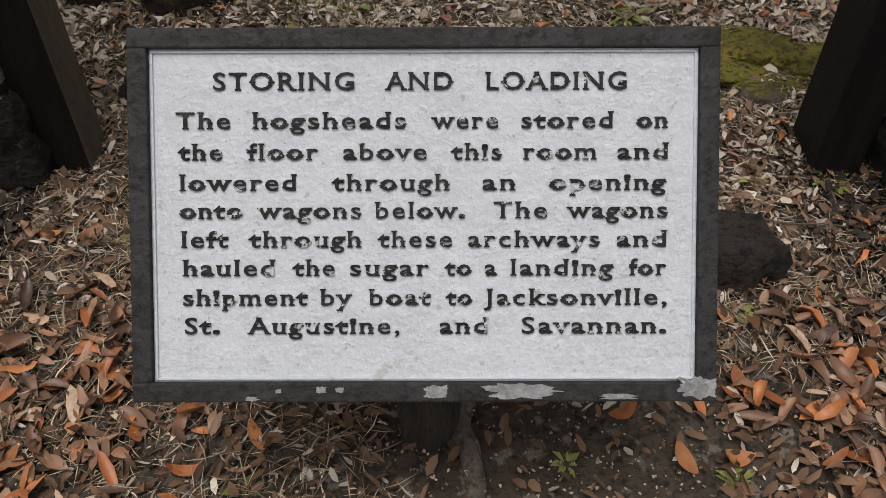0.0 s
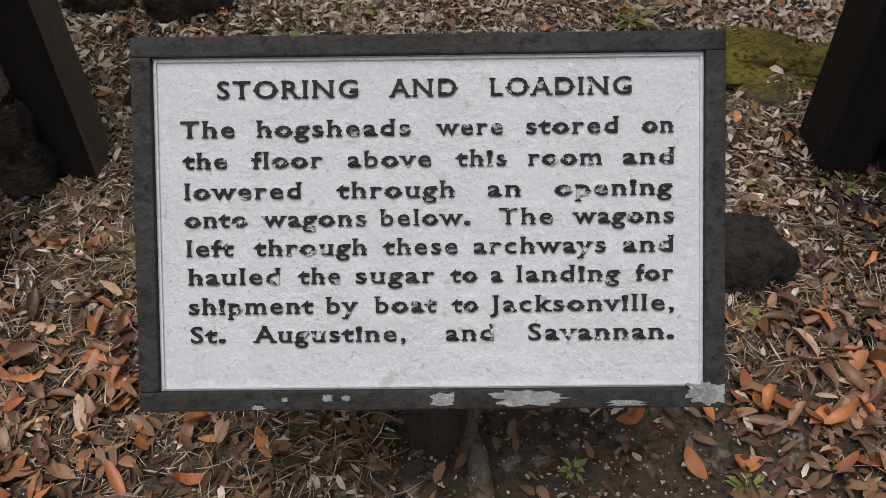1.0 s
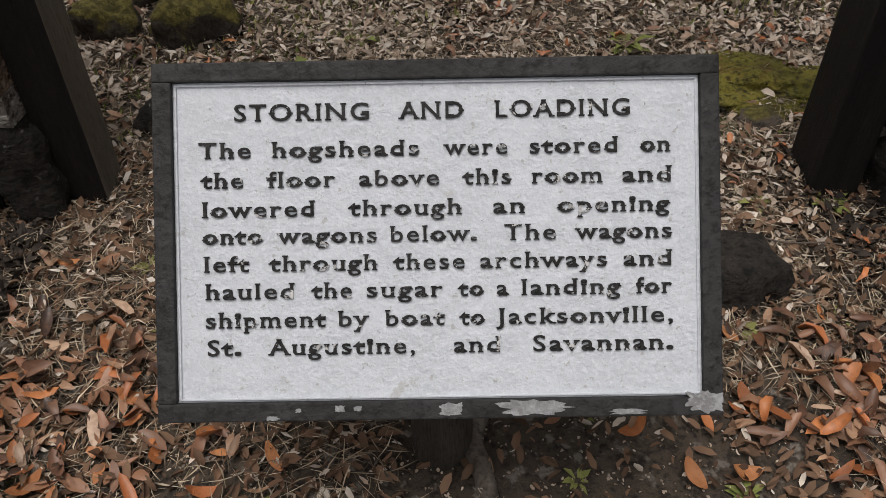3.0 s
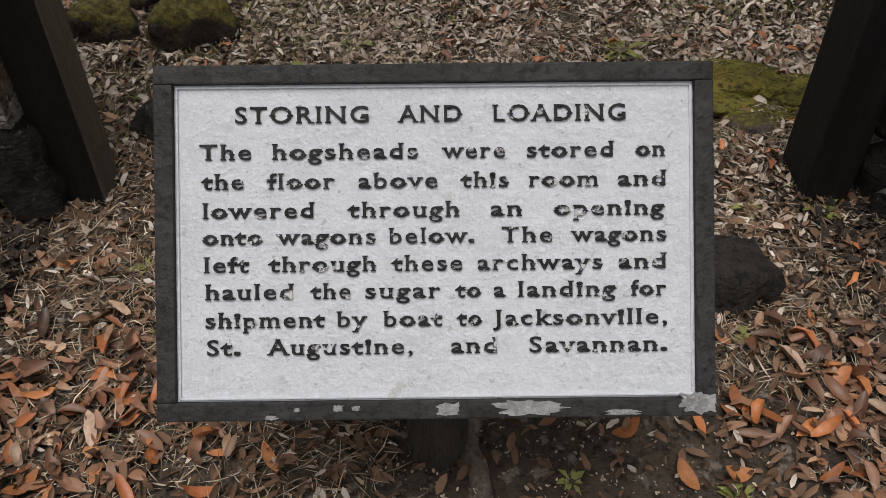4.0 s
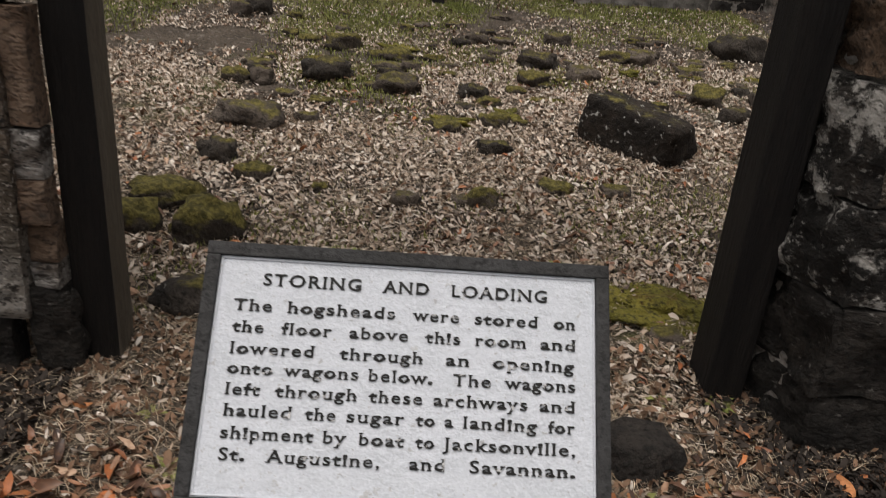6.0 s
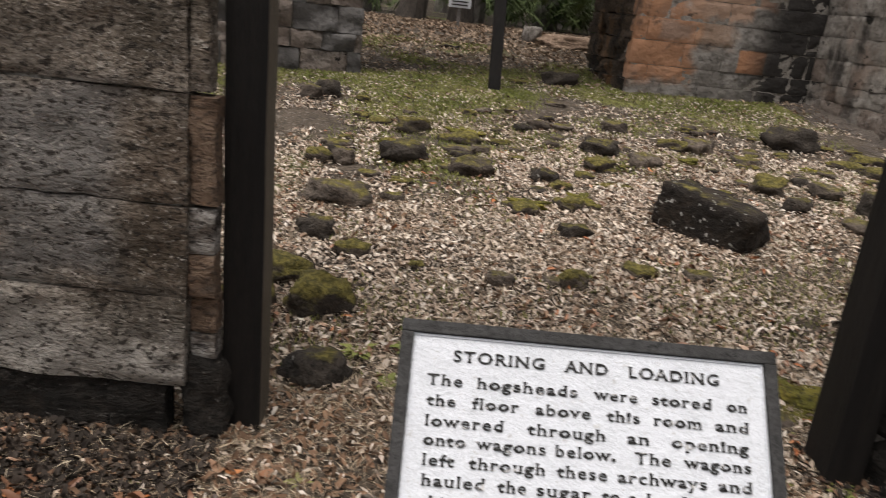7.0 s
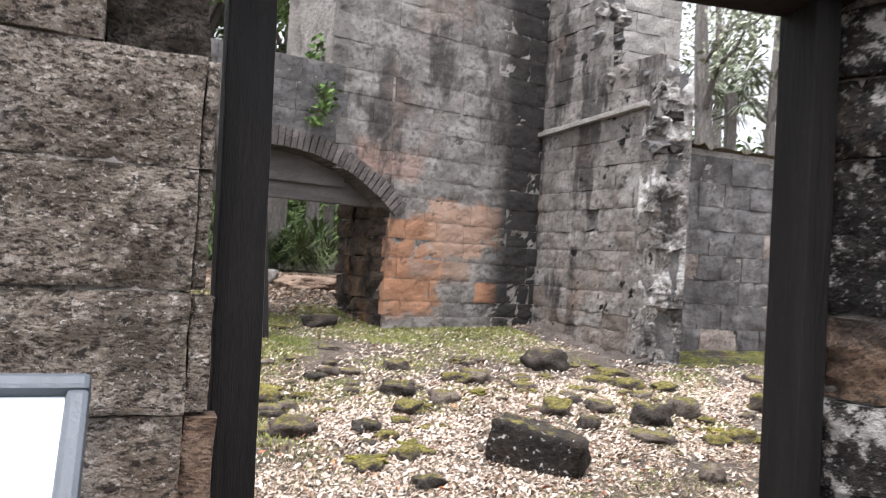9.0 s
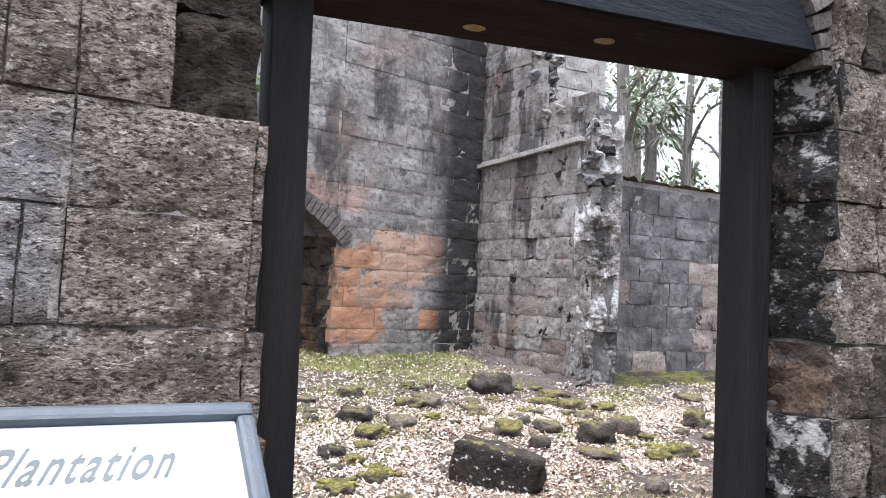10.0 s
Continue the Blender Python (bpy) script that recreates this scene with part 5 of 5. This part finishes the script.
scatter("brown_leaves", 6200, (-2.4, 2.8, -0.3, 1.4), (0.05, 0.10), (0.26, 0.42), M_RUSSET, "fallen russet, mauve and brown oak leaves", 6,
        lambda x, y, r: (np.hypot((x - 1.75) / 1.3, y - 1.05) > 0.42) & (patchy(x, y, 1.3, 8.0) + np.clip((np.abs(x + 0.05) - 0.55) * 0.9, -0.5, 0.6) - np.clip((y - 0.95) * 1.6, 0, 0.7) - np.clip((np.abs(x) - 1.45) * 0.8, 0, 1.2) > r * 0.5), lift=0.012, tilt=0.34, curl=0.3, cuts=3)
scatter("soil_crumbs", 9000, (-1.6, 2.6, 0.35, 1.5), (0.004, 0.011), (0.4, 0.9), M_MIDLITTER, "fine crumbs of soil and chaff on the trodden ground", 18, lambda x, y, r: ((r < 0.35) | ~clear_near(x, y)) & (x < 1.3), lift=0.002)
scatter("stray_leaves", 4200, (-2.4, 4.0, 1.2, 6.0), (0.035, 0.07), (0.3, 0.48), M_RUSSET, "stray russet leaves on the pale litter", 16, lambda x, y, r: (r < 0.95 - 0.12 * y) & (patchy(x, y, 1.0, 27.0) > -0.15), lift=0.012, tilt=0.3, curl=0.35)
scatter("short_grass", 300000, (-3.4, 5.6, 4.8, 12.5), (0.018, 0.044), (0.2, 0.36), M_TURF, "thin short green grass before the far arch", 7,
        lambda x, y, r: (patchy(x, y, 0.8, 6.0) + 0.5 - 0.55 * np.abs(y - 8.5) / 2.4 - 0.28 * np.clip((x - 0.6) / 2, 0, 1) > r * 0.55 - 0.1) & ((x < 3.9) | (y < 7.0)), upright=True)
scatter("floor_weeds", 52000, (-1.5, 7.0, 2.0, 6.5), (0.018, 0.045), (0.15, 0.35), M_GRASS, "patches of low green weeds among the leaves", 8,
        lambda x, y, r: patchy(x, y, 0.75, 16.0) + 0.3 * patchy(x, y, 2.6, 5.0) > 0.0 + r * 0.42, upright=True)
scatter("woodland_leaves", 30000, (-6, 9, 9.2, 16.5), (0.04, 0.09), (0.35, 0.55), M_WOODLITTER, "brown leaf litter under the woodland edge", 9, lambda x, y, r: r < np.clip((y - 9.6) / 2.5, 0.12, 1.0))


scatter("outer_litter", 46000, (-9, 9, -7, 1.5), (0.03, 0.08), (0.3, 0.5), M_WOODLITTER, "brown fallen leaves spread over the ground outside", 13,
        lambda x, y, r: (r < 0.75) & ~((x > -2.0) & (x < 2.2) & (y > -0.2)))
scatter("outer_floor_litter", 40000, (-9, 11, 1.9, 12), (0.03, 0.07), (0.3, 0.5), M_MIDLITTER, "tan fallen leaves at the ruin's edges", 14,
        lambda x, y, r: ~((x > -2.6) & (x < 7.4) & (y < 9.2)) & (r < 0.8))


def weed_clump(x, y, n, size, seed):
    rng = random.Random(seed)
    verts, faces = [], []
    for i in range(n):
        a, s = rng.uniform(0, 6.3), size * rng.uniform(0.6, 1.2)
        out = Vector((math.cos(a), math.sin(a), 0))
        sd = Vector((-out.y, out.x, 0)) * s * rng.uniform(0.12, 0.22)
        up = rng.uniform(0.3, 1.0)
        p0, p1, p2 = out * 0.01, out * s * 0.55 + Vector((0, 0, s * 0.5 * up)), out * s + Vector((0, 0, s * 0.45 * up))
        if not verts:
            verts.append(Vector((0, 0, 0)))
        b = len(verts) - 1
        verts += [p1 - sd, p1 + sd, p2, p1 - Vector((0, 0, s * 0.05))]
        faces += [(0, b + 1, b + 4), (0, b + 4, b + 2), (b + 1, b + 3, b + 4), (b + 4, b + 3, b + 2)]
    ob = new("weed", mesh_from("weed", [tuple(v) for v in verts], faces, M_GRASS))
    ob.location = (x, y, ground_z(x, y) + bumps(x, y) - 0.004)
    tagged(ob, "small green weed growing through the leaves", "weed", group="weeds by the sign")


rw = random.Random(77)
for _ in range(46):
    wx, wy = rw.uniform(-1.7, 2.0), rw.uniform(0.35, 2.6)
    if abs(wx + 0.03) > 0.25:
        weed_clump(wx, wy, rw.randint(5, 12), rw.uniform(0.025, 0.055), rw.random())
for wx, wy, n, s in ((0.62, 0.80, 16, 0.045), (1.35, 1.0, 12, 0.045), (-0.42, 0.77, 14, 0.04), (-0.52, 2.42, 24, 0.1), (0.66, 2.62, 22, 0.1), (1.12, 1.72, 16, 0.07), (-0.74, 2.32, 20, 0.09), (-0.72, 1.25, 14, 0.07),
                    (-0.6, 2.1, 18, 0.08), (-0.35, 2.65, 16, 0.08), (0.9, 1.72, 10, 0.06)):
    weed_clump(wx, wy, n, s, wx)


def leaf_mesh(seed):
    """One large curled oak leaf with a midrib."""
    rng = random.Random(seed)
    ln, wd, bend, fold, twist = 1.0, rng.uniform(0.34, 0.5), rng.uniform(-0.15, 0.6), rng.uniform(0.05, 0.55), rng.uniform(-0.5, 0.5)
    verts, faces = [], []
    for i in range(8):
        t = i / 7
        half = wd / 2 * math.sin(math.pi * min(1, t * 0.94 + 0.03)) ** 0.65
        c = Vector((ln * (t - 0.5), 0, bend * (t - 0.5) ** 2 * 2))
        for s in (-1, 0, 1):
            p = c + Vector((0, s * half, abs(s) * fold * half + s * half * twist * (t - 0.5)))
            verts.append(tuple(p))
    for i in range(7):
        a = 3 * i
        faces += [(a, a + 3, a + 4, a + 1), (a + 1, a + 4, a + 5, a + 2)]
    me = mesh_from("leaf", verts, faces, M_BIGLEAF)
    me.polygons.foreach_set("use_smooth", [True] * len(me.polygons))
    return me


LEAVES = [leaf_mesh(k) for k in range(9)]
rl = random.Random(15)
made = 0
while made < 290:
    lx, ly = rl.uniform(-2.1, 2.2), rl.uniform(-0.25, 1.5)
    side = abs(lx + 0.03)
    if side < 0.42 and rl.random() < 0.8 or ly > 1.05 and rl.random() < 0.75 or side > 1.5 and rl.random() < 0.4:
        continue
    if 0.1 < lx < 0.5 and ly < 1.0 and rl.random() < 0.8:
        continue
    made += 1
    ob = new("leaf", LEAVES[rl.randrange(9)])
    ob.parent = ground
    s = rl.uniform(0.05, 0.092)
    ob.matrix_local = Matrix.Translation((lx, ly, ground_z(lx, ly) + bumps(lx, ly) + 0.02)) @ Euler((rl.gauss(0, 0.3), rl.gauss(0, 0.25), rl.uniform(0, 6.28))).to_matrix().to_4x4() @ Matrix.Scale(s, 4)


def root(points, r0, name, label, mat):
    cu = bpy.data.curves.new(name, "CURVE")
    cu.dimensions, cu.bevel_depth, cu.bevel_resolution = "3D", r0, 3
    sp = cu.splines.new("POLY")
    sp.points.add(len(points) - 1)
    for k, p in enumerate(points):
        sp.points[k].co = (*p, 1)
        sp.points[k].radius = 1 - 0.6 * k / len(points)
    tmp = bpy.data.objects.new(name, cu)
    scene.collection.objects.link(tmp)
    bpy.context.view_layer.update()
    me = bpy.data.meshes.new_from_object(tmp.evaluated_get(bpy.context.evaluated_depsgraph_get()))
    bpy.data.objects.remove(tmp)
    me.materials.clear()
    me.materials.append(mat)
    for v in me.vertices:
        v.co += 0.15 * r0 * noise.noise_vector(v.co * 25)
    ob = new(name, me)
    smooth(ob)
    return tagged(ob, label, "root")


root([(0.05 + 0.015 * math.sin(k * 1.3) + 0.02 * (k > 6), 1.12 - 0.05 * k, ground_z(0, 1.12 - 0.05 * k) + 0.012) for k in range(12)], 0.034, "surface_root", "grey surface root beside the sign post", M_TWIG)
rt = random.Random(31)
for k in range(26):
    x0, y0, a = rt.uniform(-1.8, 2.0), rt.uniform(0.3, 4.2), rt.uniform(0, 6.3)
    ln = rt.uniform(0.1, 0.35)
    tagged(root([(x0 + ln * j / 5 * math.cos(a) + rt.uniform(-0.01, 0.01), y0 + ln * j / 5 * math.sin(a) + rt.uniform(-0.01, 0.01), ground_z(0, y0 + ln * j / 5 * math.sin(a)) + 0.022) for j in range(6)],
                0.004, "twig", "thin fallen twig on the leaves", M_TWIG), category="twig", group="fallen twigs")


# ---- trees beyond the ruin ----
def tube(points, radii, seg=9):
    verts, faces = [], []
    for k, (p, r) in enumerate(zip(points, radii)):
        d = (Vector(points[min(k + 1, len(points) - 1)]) - Vector(points[max(k - 1, 0)])).normalized()
        x = d.orthogonal().normalized()
        y = d.cross(x)
        for j in range(seg):
            a = 2 * math.pi * j / seg
            rr = r * (1 + 0.12 * noise.noise((j * 1.3, k * 0.6, r * 9)))
            verts.append(tuple(Vector(p) + (x * math.cos(a) + y * math.sin(a)) * rr))
    for k in range(len(points) - 1):
        for j in range(seg):
            a, b = k * seg + j, k * seg + (j + 1) % seg
            faces.append((a, b, b + seg, a + seg))
    return verts, faces


def leaf_cloud(centres, n, spread, size, seed):
    """Leaf blades in loose clumps round the given centres."""
    rng = np.random.default_rng(seed)
    c = np.array(centres)[rng.integers(0, len(centres), n)]
    off = rng.normal(0, 1, (n, 3))
    off *= (rng.uniform(0.2, 1.0, n) * spread / np.linalg.norm(off, axis=1))[:, None]
    off[:, 2] *= 0.6
    p = c + off
    a = rng.normal(0, 1, (n, 3))
    a /= np.linalg.norm(a, axis=1)[:, None]
    b = np.cross(a, rng.normal(0, 1, (n, 3)))
    b /= np.linalg.norm(b, axis=1)[:, None]
    s = rng.uniform(size[0], size[1], n)[:, None]
    q = np.stack([p - a * s, p + b * s * 0.45, p + a * s, p - b * s * 0.45], 1).reshape(-1, 3)
    f = (np.arange(4)[None] + 4 * np.arange(n)[:, None]).tolist()
    return q.tolist(), f


def tree(x, y, h, r, seed, mat, lean=(0, 0), fork=0.55, leaves=2600, spread=1.0, label="slender woodland tree with a loose leafy crown", low=0.45, foliage=None):
    rng = random.Random(seed)
    top = new("tree")
    top.location = (x, y, ground_z(x, y) - 0.1)
    tagged(top, label, "tree", group="woodland trees")
    pts = [(lean[0] * (k / 9) ** 1.3 + 0.12 * noise.noise((k * 0.5, seed, 0)), lean[1] * k / 9 + 0.12 * noise.noise((k * 0.5, seed, 9)), h * k / 9) for k in range(10)]
    rad = [r * (1.35 if k == 0 else 1 - 0.75 * k / 9) for k in range(10)]
    part("trunk", mesh_from("trunk", *tube(pts, rad), mat), mat, top)
    ends = []
    for k in range(9):
        t = rng.uniform(low, 0.98)
        i = int(t * 9)
        p = Vector(pts[i])
        a = rng.uniform(0, 6.3)
        d = Vector((math.cos(a), math.sin(a), rng.uniform(0.2, 0.9))).normalized()
        ln = h * rng.uniform(0.16, 0.32)
        lp = [tuple(p + d * ln * j / 5 + Vector((0, 0, 0.12 * ln * math.sin(j)))) for j in range(6)]
        part("limb", mesh_from("limb", *tube(lp, [rad[i] * 0.5 * (1 - 0.15 * j) for j in range(6)], 6), mat), mat, top)
        ends += [lp[3], lp[4], lp[5]]
    ends.append(pts[-1])
    if leaves:
        part("crown", mesh_from("crown", *leaf_cloud(ends, leaves, spread, (0.05, 0.13), seed), foliage or M_LEAF), foliage or M_LEAF, top)
    return top


def fan(rng, origin, out, size, blades=13):
    """A palmetto fan: narrow blades spread from a stalk's end."""
    verts, faces = [], []
    side = out.cross(Vector((0, 0, 1))).normalized()
    for k in range(blades):
        a = radians(-95 + 190 * k / (blades - 1))
        d = (out * math.cos(a) + side * math.sin(a) + Vector((0, 0, 0.1 - 0.3 * abs(a)))).normalized()
        w = d.cross(Vector((0, 0, 1))).normalized() * size * 0.045
        b = len(verts)
        verts += [tuple(origin), tuple(origin + d * size * 0.5 - w), tuple(origin + d * size * 0.5 + w), tuple(origin + d * size + Vector((0, 0, -0.25 * size)))]
        faces += [(b, b + 1, b + 2), (b + 1, b + 3, b + 2)]
    return verts, faces


def palm(x, y, h, seed, n=26, size=0.8, name="palm_tree", label="cabbage palm with a ragged head of fan leaves", foliage=None):
    rng = random.Random(seed)
    top = new(name)
    top.location = (x, y, ground_z(x, y) - 0.05)
    tagged(top, label, "palm", group="palms")
    if h > 0.6:
        pts = [(0.15 * noise.noise((k * 0.4, seed, 0)), 0.1 * noise.noise((k * 0.4, seed, 5)), h * k / 8) for k in range(9)]
        part("trunk", mesh_from("trunk", *tube(pts, [0.17] * 9), M_BARK), M_BARK, top)
        hub = Vector(pts[-1])
    else:
        hub = Vector((0, 0, 0.2))
    verts, faces = [], []
    for k in range(n):
        a, e = rng.uniform(0, 6.3), rng.uniform(-0.6, 1.3) if h > 0.6 else rng.uniform(0.2, 1.4)
        d = Vector((math.cos(a) * math.cos(e), math.sin(a) * math.cos(e), math.sin(e)))
        tip = hub + d * size * rng.uniform(0.5, 1.0)
        sd = d.orthogonal().normalized() * 0.012
        b = len(verts)
        verts += [tuple(hub - sd), tuple(hub + sd), tuple(tip)]
        faces.append((b, b + 1, b + 2))
        v, f = fan(rng, tip, d, size * rng.uniform(0.6, 1.0))
        b = len(verts)
        verts += v
        faces += [tuple(i + b for i in q) for q in f]
    part("leaves", mesh_from("leaves", verts, faces, foliage or M_PALM), foliage or M_PALM, top)
    return top


# trunks seen through the far arch
tree(-1.5, 16.2, 9, 0.26, 3, M_DARKBARK, (2.6, 0.5), label="dark leaning oak trunk at the woodland edge")
tree(-0.42, 16.8, 10, 0.24, 4, M_DARKBARK, (0.2, 0), label="dark upright trunk behind the small far sign")
tree(-0.05, 18.0, 10, 0.15, 5, M_BARK, (0.1, 0))
tree(1.6, 18.2, 11, 0.24, 6, M_BARK, (0.5, 0), label="pale grey trunk with flaking bark")
tree(2.2, 20.0, 11, 0.13, 7, M_BARK, (0.3, 0))
tree(-2.6, 19.0, 10, 0.18, 8, M_BARK, (-0.4, 0))
tree(0.9, 22.5, 12, 0.2, 9, M_DARKBARK, (0.4, 0))
tree(-1.0, 23.0, 12, 0.16, 10, M_BARK, (0.2, 0))
tree(3.4, 21.5, 12, 0.22, 11, M_BARK, (-0.3, 0))
tree(-4.5, 21.0, 12, 0.24, 12, M_BARK, (0.5, 0))
tree(4.6, 25.0, 13, 0.2, 18, M_BARK, (0.2, 0), spread=1.3)
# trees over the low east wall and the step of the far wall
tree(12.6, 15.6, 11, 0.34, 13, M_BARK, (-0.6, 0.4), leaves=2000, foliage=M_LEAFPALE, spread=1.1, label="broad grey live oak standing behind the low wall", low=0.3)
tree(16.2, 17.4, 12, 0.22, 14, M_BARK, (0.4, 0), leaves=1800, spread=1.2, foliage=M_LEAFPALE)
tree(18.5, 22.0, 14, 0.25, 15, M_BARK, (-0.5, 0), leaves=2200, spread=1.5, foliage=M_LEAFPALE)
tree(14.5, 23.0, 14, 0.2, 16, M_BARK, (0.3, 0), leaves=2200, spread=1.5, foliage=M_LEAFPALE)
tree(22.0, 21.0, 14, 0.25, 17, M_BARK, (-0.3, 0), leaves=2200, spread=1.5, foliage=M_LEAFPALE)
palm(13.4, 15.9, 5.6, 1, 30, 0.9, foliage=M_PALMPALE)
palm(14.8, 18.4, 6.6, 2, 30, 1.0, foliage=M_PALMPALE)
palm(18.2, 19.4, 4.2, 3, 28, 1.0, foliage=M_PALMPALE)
rp = random.Random(9)
for k in range(26):
    palm(rp.uniform(-5.5, 7.0), rp.uniform(17.5, 23), 0.3, 20 + k, 14, rp.uniform(0.6, 1.0), "palmetto", "low saw palmetto clump under the trees")


def undergrowth():
    rng = random.Random(4)
    cs = [(rng.uniform(-14, 26), rng.uniform(22, 34), rng.uniform(0.5, 1) ** 2 * 6.5 + 0.9) for _ in range(420)]
    v, f = leaf_cloud(cs, 42000, 1.1, (0.07, 0.2), 8)
    ob = new("undergrowth", mesh_from("undergrowth", v, f, M_LEAF))
    tagged(ob, "dense green woodland undergrowth behind the ruin", "undergrowth", kind="stuff")
    cs = [(rng.uniform(-30, 40), rng.uniform(38, 52), rng.uniform(0.3, 11) + 1) for _ in range(260)]
    v, f = leaf_cloud(cs, 22000, 2.2, (0.2, 0.5), 9)
    ob = new("far_woods", mesh_from("far_woods", v, f, M_LEAF))
    tagged(ob, "far green woods closing the view", "woods", kind="stuff")


undergrowth()


def shrub(x, y, z, n, seed):
    v, f = leaf_cloud([(0, 0, 0), (0.05, -0.03, 0.2), (-0.05, 0, -0.18)], n, 0.2, (0.03, 0.07), seed)
    ob = new("fern", mesh_from("fern", v, f, M_FERN))
    ob.location = (x, y, z)
    tagged(ob, "bright green fern rooted in the wall joints", "fern")


fx, fy = far_pt(-1.2, -0.06)
shrub(fx, fy, 3.72, 150, 2)
fx, fy = far_pt(-1.15, 0.3)
shrub(fx, fy, 4.4, 120, 3)


def small_far_sign():
    top = new("small_sign")
    tagged(top, "small white lettered board on a thin post", "sign")
    bm = bmesh.new()
    box(bm, (-0.67, 14.38, 1.72), (-0.25, 14.40, 1.88), 0.003)
    part("board", bm, M_WHITE, top)
    for z in (1.83, 1.77):
        bm = bmesh.new()
        box(bm, (-0.61, 14.374, z - 0.012), (-0.31, 14.379, z + 0.012))
        part("text_bar", bm, M_FRAME, top)
    timber("post", (-0.46, 14.43, 1.2), (-0.46, 14.43, 1.74), 0.06, 0.05, M_GREYWOOD, top)


small_far_sign()
rock("tree_stump", 0.85, 13.2, 0.34, 0.34, 0.36, 4.4, M_BARK, "short cut tree stump behind the arch", 0.2)
rock("raked_mound", 1.7, 13.2, 1.6, 1.0, 0.3, 6.1, M_WOODLITTER2, "low heap of raked brown leaves behind the arch", 0.4, 0.2, 0.3, 4, 0.1)
